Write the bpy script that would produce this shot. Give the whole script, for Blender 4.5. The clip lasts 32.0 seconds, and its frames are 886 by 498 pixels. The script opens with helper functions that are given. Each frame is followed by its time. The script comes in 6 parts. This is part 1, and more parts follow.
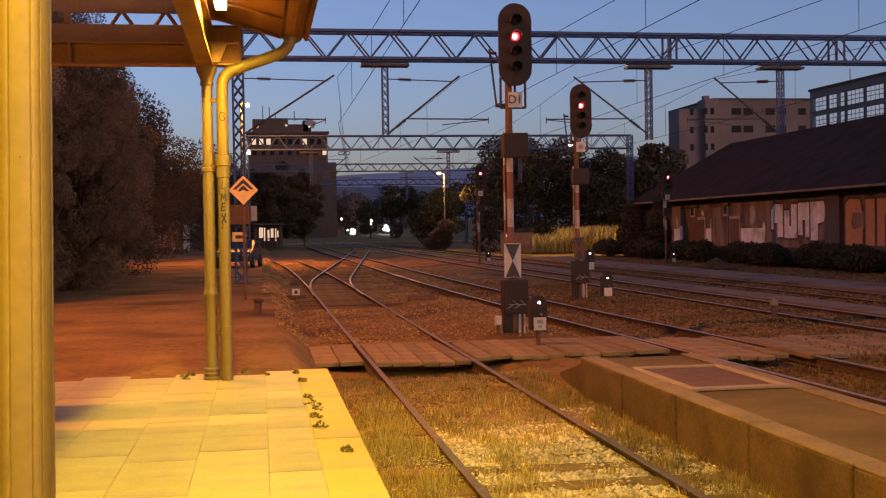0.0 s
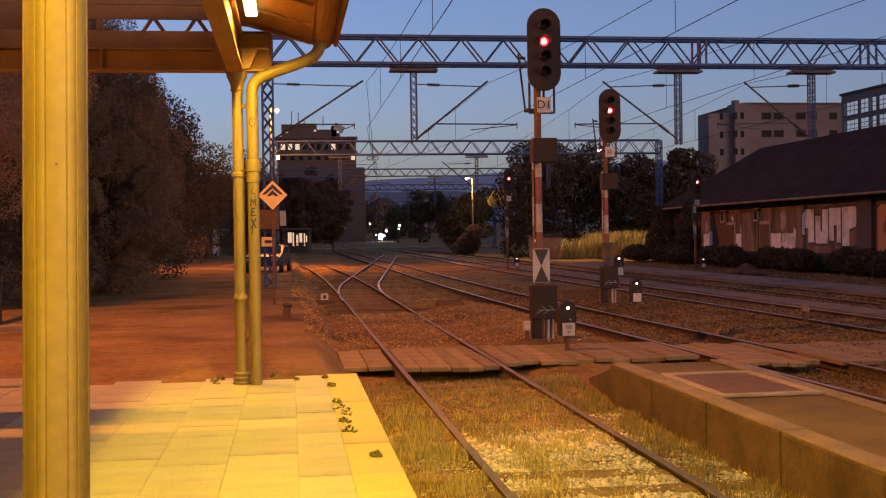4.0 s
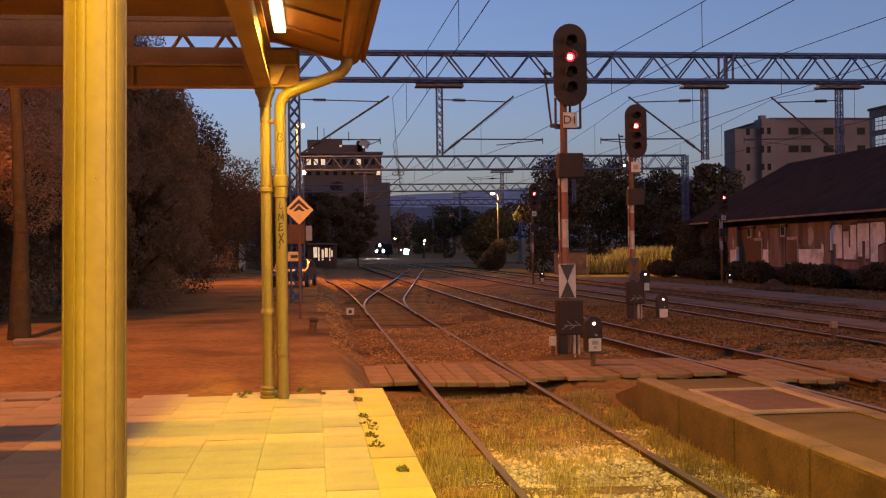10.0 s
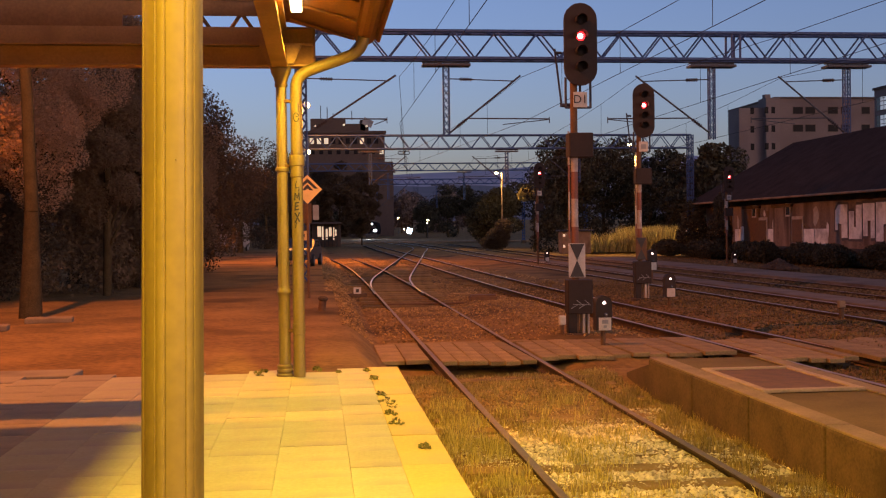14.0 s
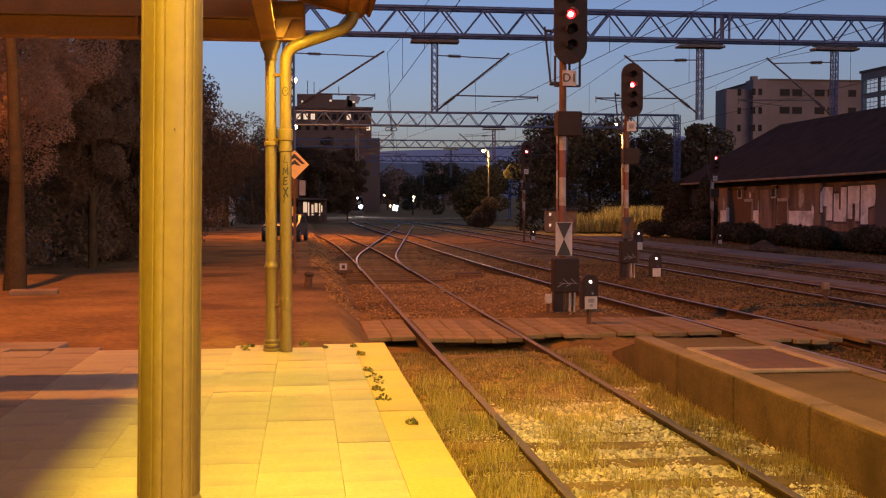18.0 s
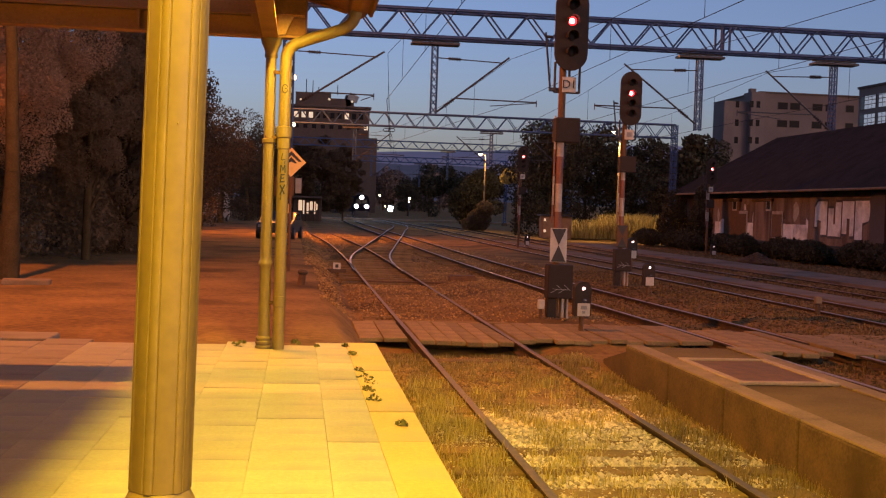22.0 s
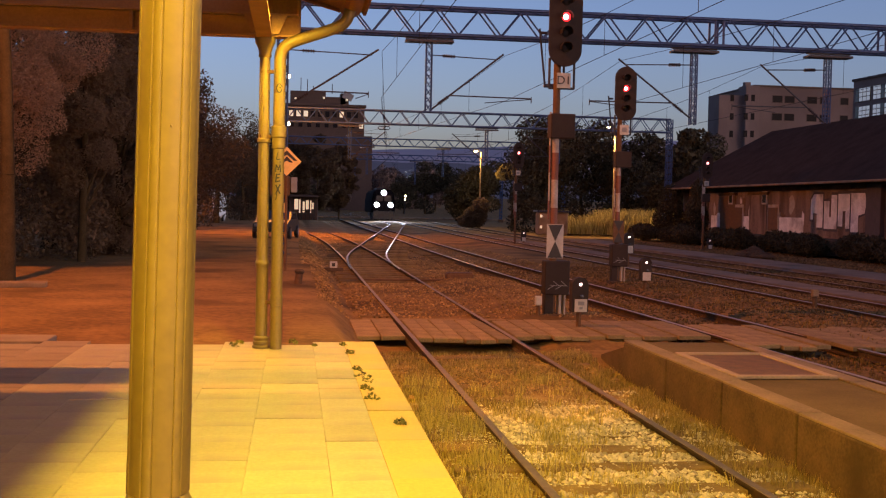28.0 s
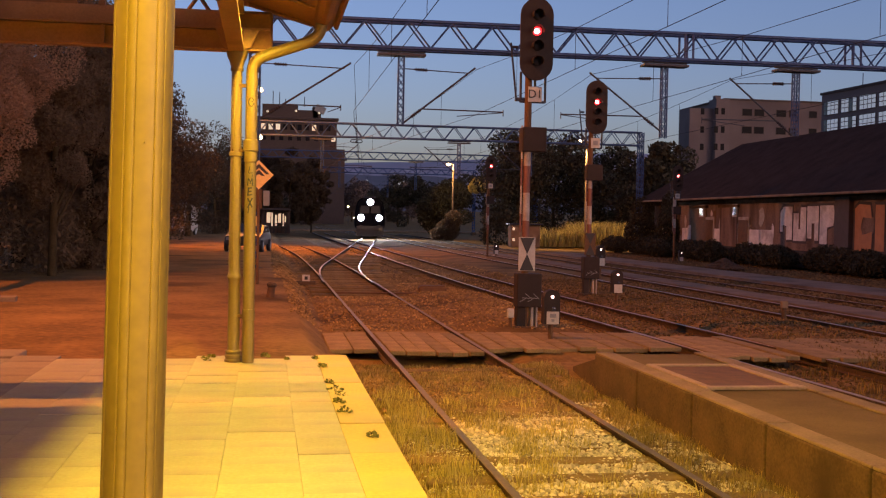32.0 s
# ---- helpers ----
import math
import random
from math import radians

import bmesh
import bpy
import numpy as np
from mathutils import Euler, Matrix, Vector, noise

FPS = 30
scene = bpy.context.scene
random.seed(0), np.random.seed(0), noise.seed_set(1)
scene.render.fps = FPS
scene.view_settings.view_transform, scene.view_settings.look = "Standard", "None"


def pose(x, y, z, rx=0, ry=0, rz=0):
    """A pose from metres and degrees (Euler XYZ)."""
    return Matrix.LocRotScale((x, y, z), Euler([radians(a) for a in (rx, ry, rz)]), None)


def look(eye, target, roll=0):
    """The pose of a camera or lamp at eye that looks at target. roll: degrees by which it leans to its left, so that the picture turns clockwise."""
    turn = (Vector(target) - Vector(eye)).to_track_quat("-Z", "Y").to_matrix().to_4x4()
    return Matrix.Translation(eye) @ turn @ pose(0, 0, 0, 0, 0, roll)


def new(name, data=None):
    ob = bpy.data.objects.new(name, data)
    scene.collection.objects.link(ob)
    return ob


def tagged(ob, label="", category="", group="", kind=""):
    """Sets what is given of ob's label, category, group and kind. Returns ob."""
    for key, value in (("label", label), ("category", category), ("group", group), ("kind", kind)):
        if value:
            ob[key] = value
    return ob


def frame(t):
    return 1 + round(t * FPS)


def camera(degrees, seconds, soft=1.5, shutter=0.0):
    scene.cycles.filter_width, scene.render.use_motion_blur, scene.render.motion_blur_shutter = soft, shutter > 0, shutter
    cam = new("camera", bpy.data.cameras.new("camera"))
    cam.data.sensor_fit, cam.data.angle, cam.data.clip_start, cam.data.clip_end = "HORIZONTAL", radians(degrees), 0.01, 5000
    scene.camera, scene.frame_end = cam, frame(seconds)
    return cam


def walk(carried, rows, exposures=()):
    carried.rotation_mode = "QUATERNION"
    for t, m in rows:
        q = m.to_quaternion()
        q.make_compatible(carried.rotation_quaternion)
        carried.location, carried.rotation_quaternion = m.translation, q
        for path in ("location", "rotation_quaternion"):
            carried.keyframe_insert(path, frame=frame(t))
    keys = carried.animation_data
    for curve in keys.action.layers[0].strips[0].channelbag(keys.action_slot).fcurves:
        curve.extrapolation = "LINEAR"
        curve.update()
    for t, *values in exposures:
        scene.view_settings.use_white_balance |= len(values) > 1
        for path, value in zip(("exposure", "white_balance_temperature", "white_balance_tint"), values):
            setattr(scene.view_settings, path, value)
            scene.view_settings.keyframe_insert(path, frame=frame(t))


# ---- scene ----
# all world places: x to the right of the first track's axis, y along it, z = 0 at rail top
cam = camera(42.8, 32.0, 1.2)
PATH = [
    (0, (-2.223, -0.000, 1.838), (0.953, 19.743, 1.501), -0.91),
    (0.5, (-2.223, 0.011, 1.838), (0.921, 19.759, 1.491), -0.85),
    (1, (-2.224, 0.018, 1.836), (0.860, 19.776, 1.491), -0.86),
    (1.5, (-2.224, 0.025, 1.836), (0.772, 19.797, 1.499), -0.86),
    (2, (-2.225, 0.022, 1.837), (0.713, 19.802, 1.500), -0.85),
    (2.5, (-2.226, 0.007, 1.838), (0.642, 19.797, 1.527), -0.91),
    (3, (-2.229, 0.002, 1.841), (0.586, 19.801, 1.553), -0.82),
    (3.5, (-2.230, 0.002, 1.841), (0.511, 19.812, 1.571), -0.87),
    (5.5, (-2.233, 0.005, 1.838), (0.356, 19.836, 1.721), -0.73),
    (6, (-2.231, -0.005, 1.839), (0.343, 19.829, 1.758), -0.77),
    (6.5, (-2.234, -0.004, 1.841), (0.350, 19.828, 1.776), -0.72),
    (7, (-2.237, -0.012, 1.841), (0.331, 19.823, 1.806), -0.71),
    (7.5, (-2.240, -0.009, 1.841), (0.300, 19.829, 1.808), -0.73),
    (8, (-2.242, -0.017, 1.841), (0.268, 19.825, 1.832), -0.74),
    (8.5, (-2.243, -0.021, 1.842), (0.230, 19.825, 1.856), -0.67),
    (9, (-2.249, -0.014, 1.842), (0.169, 19.839, 1.871), -0.68),
    (9.5, (-2.249, -0.019, 1.840), (0.093, 19.844, 1.885), -0.70),
    (10, (-2.248, -0.010, 1.840), (0.004, 19.863, 1.871), -0.74),
    (10.5, (-2.248, -0.011, 1.839), (-0.075, 19.870, 1.873), -0.76),
    (11, (-2.250, -0.011, 1.841), (-0.133, 19.877, 1.872), -0.77),
    (11.5, (-2.259, -0.002, 1.839), (-0.230, 19.894, 1.867), -0.85),
    (12, (-2.274, -0.001, 1.840), (-0.314, 19.903, 1.878), -0.84),
    (12.5, (-2.280, -0.005, 1.840), (-0.403, 19.906, 1.891), -0.81),
    (13, (-2.299, -0.010, 1.840), (-0.367, 19.897, 1.843), -0.65),
    (13.5, (-2.348, -0.013, 1.844), (-0.341, 19.886, 1.752), -0.69),
    (14, (-2.377, -0.051, 1.843), (-0.179, 19.825, 1.508), -0.69),
    (14.5, (-2.366, -0.063, 1.847), (-0.068, 19.797, 1.316), -0.51),
    (16.5, (-2.364, -0.031, 1.844), (0.014, 19.809, 1.002), -0.43),
    (17, (-2.388, -0.033, 1.842), (0.030, 19.806, 1.085), -0.28),
    (17.5, (-2.400, -0.028, 1.839), (0.023, 19.811, 1.114), -0.08),
    (18, (-2.403, -0.039, 1.836), (0.047, 19.796, 1.102), 0.05),
    (18.5, (-2.402, -0.038, 1.837), (0.086, 19.793, 1.118), 0.28),
    (19, (-2.402, -0.032, 1.837), (0.114, 19.797, 1.124), 0.60),
    (19.5, (-2.407, -0.014, 1.836), (0.121, 19.813, 1.124), 0.92),
    (20, (-2.405, -0.034, 1.836), (0.138, 19.791, 1.124), 1.04),
    (20.5, (-2.407, -0.037, 1.836), (0.142, 19.787, 1.135), 1.19),
    (21, (-2.409, -0.030, 1.836), (0.158, 19.792, 1.128), 1.36),
    (21.5, (-2.411, -0.042, 1.838), (0.143, 19.782, 1.146), 1.56),
    (22, (-2.413, -0.038, 1.837), (0.145, 19.786, 1.146), 1.87),
    (22.5, (-2.414, -0.026, 1.836), (0.155, 19.797, 1.157), 2.10),
    (23, (-2.412, -0.032, 1.836), (0.144, 19.793, 1.180), 2.21),
    (23.5, (-2.409, -0.036, 1.836), (0.122, 19.792, 1.192), 2.31),
    (24, (-2.408, -0.030, 1.836), (0.102, 19.802, 1.200), 2.39),
    (24.5, (-2.408, -0.019, 1.835), (0.092, 19.814, 1.202), 2.55),
    (25, (-2.407, -0.026, 1.834), (0.071, 19.810, 1.202), 2.60),
    (25.5, (-2.408, -0.024, 1.836), (0.065, 19.813, 1.226), 2.75),
    (27.5, (-2.415, -0.031, 1.841), (0.149, 19.791, 1.111), 1.50),
    (28, (-2.411, -0.032, 1.841), (0.207, 19.782, 1.103), 1.18),
    (28.5, (-2.410, -0.053, 1.843), (0.217, 19.761, 1.140), 1.07),
    (29, (-2.411, -0.059, 1.842), (0.271, 19.748, 1.147), 1.01),
    (29.5, (-2.412, -0.066, 1.844), (0.349, 19.733, 1.204), 0.97),
    (30, (-2.409, -0.071, 1.843), (0.402, 19.722, 1.261), 0.94),
    (30.5, (-2.406, -0.080, 1.843), (0.473, 19.704, 1.302), 0.88),
    (31, (-2.409, -0.074, 1.844), (0.562, 19.697, 1.302), 1.01),
    (31.5, (-2.410, -0.078, 1.845), (0.615, 19.686, 1.340), 0.99),
    (32, (-2.410, -0.080, 1.844), (0.680, 19.674, 1.344), 1.06),
]
walk(cam, [(t, look(e, g, r)) for t, e, g, r in PATH])

# ---- light ----
world = bpy.data.worlds.new("dusk_sky")
scene.world = world
world.use_nodes = True
wn = world.node_tree.nodes
sky = wn.new("ShaderNodeTexSky")
sky.sky_type = "NISHITA"
sky.sun_disc = False
sky.sun_elevation = radians(7.0)
sky.sun_rotation = radians(140)
sky.air_density = 1.0
sky.dust_density = 2.0
sky.ozone_density = 3.0
wn["Background"].inputs["Strength"].default_value = 0.15
tint = wn.new("ShaderNodeMixRGB")
tint.blend_type = "MULTIPLY"
tint.inputs["Fac"].default_value = 1.0
tint.inputs["Color2"].default_value = (1.46, 1.14, 1.44, 1)
world.node_tree.links.new(sky.outputs["Color"], tint.inputs["Color1"])
world.node_tree.links.new(tint.outputs["Color"], wn["Background"].inputs["Color"])
sun_data = bpy.data.lights.new("sun", "SUN")
sun_data.energy, sun_data.angle, sun_data.color = 0.02, radians(12), (1.0, 0.8, 0.7)
sun = new("sun", sun_data)
sun.matrix_world = look((0, 0, 60), (20, 55, 55.9))
scene.view_settings.exposure = 0.0


def lamp(name, kind, place, target, watts, colour, size=0.2, size_y=0.0, cone=120):
    d = bpy.data.lights.new(name, kind)
    d.energy, d.color = watts, colour
    if kind == "AREA":
        d.shape, d.size, d.size_y = "RECTANGLE", size, size_y or size
    else:
        d.shadow_soft_size = size
    if kind == "SPOT":
        d.spot_size, d.spot_blend = radians(cone), 0.5
    ob = new(name, d)
    ob.matrix_world = look(place, target)
    return ob


SODIUM = (1.0, 0.29, 0.03)
CANOPY = (1.0, 0.64, 0.045)
lamp("sodium_lamp", "SPOT", (-7.9, 16.0, 13.0), (-4.5, 20.0, 0), 11300, SODIUM, 0.15, cone=176)
for yy, w in ((10.0, 780), (5.0, 1280), (0.8, 1350)):
    lamp("canopy_lamp_light", "SPOT", (-2.53, yy, 3.875), (-2.53, yy + 0.001, 0), w, CANOPY, 0.032, cone=164)
lamp("yard_lamp_light", "POINT", (-2.70, 67.6, 9.1), (-1.0, 66.0, 0), 10000, SODIUM, 0.15)
# added fill: warms the shaded platform floor on the left
lamp("canopy_fill_light", "POINT", (-7.2, 4.5, 3.62), (-7.2, 4.501, 0), 270, (1.0, 0.38, 0.06), 0.10)

# ---- materials ----
def mat(name, a, b=None, rough=0.8, metal=0.0, scale=4.0, fine=60.0, bump=0.3, dist=0.01, coat=0.0, stain=None, each=0.0, amount=0.5, spec=0.5):
    """A surface with two scales of variation between a and b, fine relief, and optional stains."""
    m = bpy.data.materials.new(name)
    m.use_nodes = True
    nt = m.node_tree
    n, l = nt.nodes, nt.links
    bs = n["Principled BSDF"]
    b = b or tuple(c * 0.7 for c in a)
    co = n.new("ShaderNodeTexCoord")
    big = n.new("ShaderNodeTexNoise")
    big.inputs["Scale"].default_value, big.inputs["Detail"].default_value = scale, 5
    l.new(co.outputs["Object"], big.inputs["Vector"])
    small = n.new("ShaderNodeTexNoise")
    small.inputs["Scale"].default_value, small.inputs["Detail"].default_value = fine, 4
    l.new(co.outputs["Object"], small.inputs["Vector"])
    add = n.new("ShaderNodeMath")
    add.operation = "MULTIPLY_ADD"
    add.inputs[1].default_value = 0.45
    l.new(small.outputs["Fac"], add.inputs[0])
    sc = n.new("ShaderNodeMath")
    sc.operation = "MULTIPLY"
    sc.inputs[1].default_value = 0.55
    l.new(big.outputs["Fac"], sc.inputs[0])
    l.new(sc.outputs[0], add.inputs[2])
    ramp = n.new("ShaderNodeValToRGB")
    ramp.color_ramp.elements[0].position, ramp.color_ramp.elements[1].position = 0.5 - amount * 0.3, 0.5 + amount * 0.3
    ramp.color_ramp.elements[0].color, ramp.color_ramp.elements[1].color = (*b, 1), (*a, 1)
    l.new(add.outputs[0], ramp.inputs["Fac"])
    col = ramp.outputs["Color"]
    if stain:
        st = n.new("ShaderNodeTexNoise")
        st.inputs["Scale"].default_value, st.inputs["Detail"].default_value = scale * 0.35, 8
        l.new(co.outputs["Object"], st.inputs["Vector"])
        sr = n.new("ShaderNodeValToRGB")
        sr.color_ramp.elements[0].position, sr.color_ramp.elements[1].position = 0.52, 0.68
        l.new(st.outputs["Fac"], sr.inputs["Fac"])
        mx = n.new("ShaderNodeMixRGB")
        mx.inputs["Color2"].default_value = (*stain, 1)
        l.new(sr.outputs["Color"], mx.inputs["Fac"])
        l.new(col, mx.inputs["Color1"])
        col = mx.outputs["Color"]
    if each:
        info = n.new("ShaderNodeObjectInfo")
        mr = n.new("ShaderNodeMapRange")
        mr.inputs["To Min"].default_value, mr.inputs["To Max"].default_value = 1 - each, 1 + each
        l.new(info.outputs["Random"], mr.inputs["Value"])
        hs = n.new("ShaderNodeHueSaturation")
        l.new(mr.outputs[0], hs.inputs["Value"])
        l.new(col, hs.inputs["Color"])
        col = hs.outputs["Color"]
    l.new(col, bs.inputs["Base Color"])
    bs.inputs["Roughness"].default_value, bs.inputs["Metallic"].default_value = rough, metal
    bs.inputs["Coat Weight"].default_value = coat
    bs.inputs["Specular IOR Level"].default_value = spec
    if bump:
        bp = n.new("ShaderNodeBump")
        bp.inputs["Strength"].default_value, bp.inputs["Distance"].default_value = bump, dist
        l.new(add.outputs[0], bp.inputs["Height"])
        l.new(bp.outputs["Normal"], bs.inputs["Normal"])
    return m


def glow(name, colour, strength):
    m = bpy.data.materials.new(name)
    m.use_nodes = True
    bs = m.node_tree.nodes["Principled BSDF"]
    bs.inputs["Base Color"].default_value = (*colour, 1)
    bs.inputs["Emission Color"].default_value = (*colour, 1)
    bs.inputs["Emission Strength"].default_value = strength
    return m


def leafy(name, a, b, through_light=0.0, vary=0.45):
    m = mat(name, a, b, 0.95, scale=0.8, fine=9, bump=0)
    m.node_tree.nodes["Principled BSDF"].inputs["Specular IOR Level"].default_value = 0.15
    n, l = m.node_tree.nodes, m.node_tree.links
    geo = n.new("ShaderNodeNewGeometry")
    mr = n.new("ShaderNodeMapRange")
    mr.inputs["To Min"].default_value, mr.inputs["To Max"].default_value = 1 - vary, 1 + vary
    l.new(geo.outputs["Random Per Island"], mr.inputs["Value"])
    hs = n.new("ShaderNodeHueSaturation")
    l.new(mr.outputs[0], hs.inputs["Value"])
    ramp = [k for k in n if k.type == "VALTORGB"][0]
    l.new(ramp.outputs["Color"], hs.inputs["Color"])
    l.new(hs.outputs["Color"], n["Principled BSDF"].inputs["Base Color"])
    if through_light:
        tr = n.new("ShaderNodeBsdfTranslucent")
        l.new(hs.outputs["Color"], tr.inputs["Color"])
        ms = n.new("ShaderNodeMixShader")
        ms.inputs["Fac"].default_value = through_light
        l.new(n["Principled BSDF"].outputs[0], ms.inputs[1])
        l.new(tr.outputs[0], ms.inputs[2])
        l.new(ms.outputs[0], n["Material Output"].inputs["Surface"])
    return m


M_SOIL = mat("packed_soil", (0.285, 0.168, 0.062), (0.115, 0.066, 0.026), 0.95, scale=0.9, fine=11, bump=0.7, dist=0.04, stain=(0.075, 0.045, 0.020), spec=0.05, amount=0.62)
M_TILE = mat("pale_paving", (0.39, 0.355, 0.195), (0.31, 0.275, 0.145), 0.6, scale=2.5, fine=40, bump=0.15, dist=0.004, stain=(0.255, 0.215, 0.16), each=0.08)
# stained slabs, browner and darker in place of the missing canopy light
M_TILE_D = mat("dimmer_paving", (0.31, 0.25, 0.155), (0.225, 0.178, 0.108), 0.75, scale=2.0, fine=35, bump=0.25, dist=0.004, stain=(0.13, 0.09, 0.055), each=0.10)
M_FRAME = mat("hatch_frame_concrete", (0.36, 0.25, 0.15), (0.24, 0.165, 0.10), 0.85, scale=3, fine=40, bump=0.4)
M_COPING = mat("yellow_paint_stone", (0.53, 0.385, 0.077), (0.435, 0.305, 0.06), 0.65, scale=2.0, fine=35, bump=0.2, dist=0.004, stain=(0.39, 0.30, 0.11), each=0.05)
M_JOINT = mat("grey_mortar", (0.36, 0.32, 0.26), (0.25, 0.215, 0.17), 0.95, scale=8)
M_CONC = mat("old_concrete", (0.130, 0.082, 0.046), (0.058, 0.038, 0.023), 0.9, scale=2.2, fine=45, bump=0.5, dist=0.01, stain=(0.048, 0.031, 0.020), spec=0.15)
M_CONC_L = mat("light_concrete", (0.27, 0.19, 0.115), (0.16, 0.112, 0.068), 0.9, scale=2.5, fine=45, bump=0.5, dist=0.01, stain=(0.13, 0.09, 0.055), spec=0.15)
M_ASPH3 = mat("worn_asphalt", (0.17, 0.115, 0.047), (0.105, 0.073, 0.030), 0.9, scale=1.6, fine=60, bump=0.5, stain=(0.08, 0.055, 0.023), spec=0.1)
M_PATH = mat("worn_path_concrete", (0.23, 0.165, 0.115), (0.14, 0.10, 0.07), 0.9, scale=1.2, fine=40, bump=0.4, stain=(0.10, 0.07, 0.05), spec=0.1)
M_RAIL = mat("rusty_rail", (0.085, 0.048, 0.022), (0.045, 0.026, 0.013), 0.85, 0.1, scale=6, fine=50, bump=0.2, spec=0.15)
M_RAILSHINE = mat("polished_rail_head", (0.42, 0.27, 0.16), (0.28, 0.17, 0.10), 0.36, 0.7, scale=8, fine=40, bump=0.08)
M_RAILTOP = mat("worn_rail_head", (0.22, 0.14, 0.075), (0.13, 0.08, 0.045), 0.58, 0.35, scale=8, fine=40, bump=0.1)
M_SLEEPER = mat("old_sleeper_wood", (0.27, 0.17, 0.065), (0.14, 0.09, 0.036), 0.9, scale=5, fine=60, bump=0.5, each=0.25, spec=0.1)
M_PLANK = mat("weathered_plank", (0.31, 0.205, 0.088), (0.15, 0.098, 0.042), 0.85, scale=3, fine=55, bump=0.6, each=0.18, spec=0.15)
M_COLUMN = mat("ochre_column_paint", (0.210, 0.145, 0.034), (0.160, 0.110, 0.026), 0.5, scale=3, fine=45, bump=0.2, dist=0.004, coat=0.1, stain=(0.125, 0.085, 0.025))
M_BEAM = mat("brown_beam_paint", (0.36, 0.19, 0.075), (0.25, 0.13, 0.052), 0.6, scale=3, fine=40, bump=0.2, stain=(0.20, 0.10, 0.042))
M_SOFFIT = mat("brown_soffit_board", (0.25, 0.122, 0.048), (0.165, 0.080, 0.032), 0.7, scale=2, fine=35, bump=0.2, spec=0.2)
M_ROOF = mat("roof_sheet", (0.10, 0.06, 0.045), (0.06, 0.04, 0.03), 0.7, scale=2)
M_STEEL = mat("blue_grey_steel", (0.024, 0.058, 0.165), (0.016, 0.038, 0.105), 0.55, 0.1, scale=4, fine=30, bump=0.15)
M_STEELDARK = mat("dark_steel", (0.042, 0.040, 0.050), (0.026, 0.024, 0.030), 0.55, 0.3, scale=4, fine=30, bump=0.15)
M_WIRE = mat("wire_metal", (0.022, 0.022, 0.026), None, 0.7, 0.0, bump=0, spec=0.1)
M_INSUL = mat("brown_insulator", (0.030, 0.020, 0.020), None, 0.6, 0.0, bump=0, spec=0.2)
M_BLACK = mat("black_signal_paint", (0.026, 0.017, 0.014), (0.036, 0.024, 0.018), 0.7, scale=6, fine=40, bump=0.1, spec=0.2)
M_MASTW = mat("dirty_white_paint", (0.40, 0.34, 0.28), (0.27, 0.22, 0.18), 0.7, scale=6, fine=40, bump=0.15, stain=(0.26, 0.17, 0.11))
M_MASTR = mat("faded_red_paint", (0.20, 0.075, 0.045), (0.13, 0.052, 0.032), 0.7, scale=6, fine=40, bump=0.15)
M_RUST = mat("rust_brown_metal", (0.16, 0.075, 0.026), (0.09, 0.045, 0.019), 0.8, 0.2, scale=6, fine=45, bump=0.3)
M_SIGNW = mat("sign_white", (0.50, 0.45, 0.37), (0.38, 0.33, 0.26), 0.6, scale=9, fine=50, bump=0.1)
M_SIGNO = mat("sign_orange", (0.72, 0.50, 0.16), (0.60, 0.40, 0.12), 0.5, scale=7, fine=50, bump=0.05)
M_INK = mat("sign_black", (0.03, 0.025, 0.02), None, 0.6, bump=0)
M_GREY = mat("grey_cabinet_paint", (0.26, 0.25, 0.24), (0.19, 0.18, 0.17), 0.6, scale=5, fine=40, bump=0.1)
M_BARK = mat("tree_bark", (0.075, 0.052, 0.024), (0.04, 0.028, 0.013), 0.95, scale=5, fine=30, bump=0.9, dist=0.03, spec=0.1)
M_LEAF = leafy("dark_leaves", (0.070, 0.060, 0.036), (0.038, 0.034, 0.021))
# next three: lamplight and shade set in leaf colour, brightest to dimmest
M_LEAF2 = leafy("lamplit_leaves", (0.52, 0.31, 0.175), (0.30, 0.18, 0.105), 0.5, 0.15)
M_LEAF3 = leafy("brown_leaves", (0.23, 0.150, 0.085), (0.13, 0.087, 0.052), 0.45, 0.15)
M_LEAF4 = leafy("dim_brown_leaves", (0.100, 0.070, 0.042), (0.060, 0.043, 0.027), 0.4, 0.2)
# distance haze mixed into the leaf colour of the farthest trees
M_LEAFFAR = leafy("haze_tinted_leaves", (0.17, 0.125, 0.105), (0.11, 0.08, 0.068))
# weeds near the canopy lamps coloured brighter; the next, dimmer, farther from them
M_GRASS = leafy("lamplit_dry_grass", (0.52, 0.40, 0.12), (0.33, 0.26, 0.08))
M_DRY = leafy("dimmer_dusty_weed", (0.36, 0.255, 0.092), (0.21, 0.15, 0.055))
M_WEED = leafy("green_weed", (0.20, 0.19, 0.05), (0.11, 0.11, 0.035))
M_REED = leafy("pale_reed", (0.34, 0.26, 0.09), (0.22, 0.17, 0.06))
M_PLASTER = mat("stained_plaster", (0.27, 0.185, 0.14), (0.11, 0.072, 0.055), 0.9, scale=0.9, fine=14, bump=0.4, dist=0.02, stain=(0.07, 0.045, 0.035), spec=0.1)
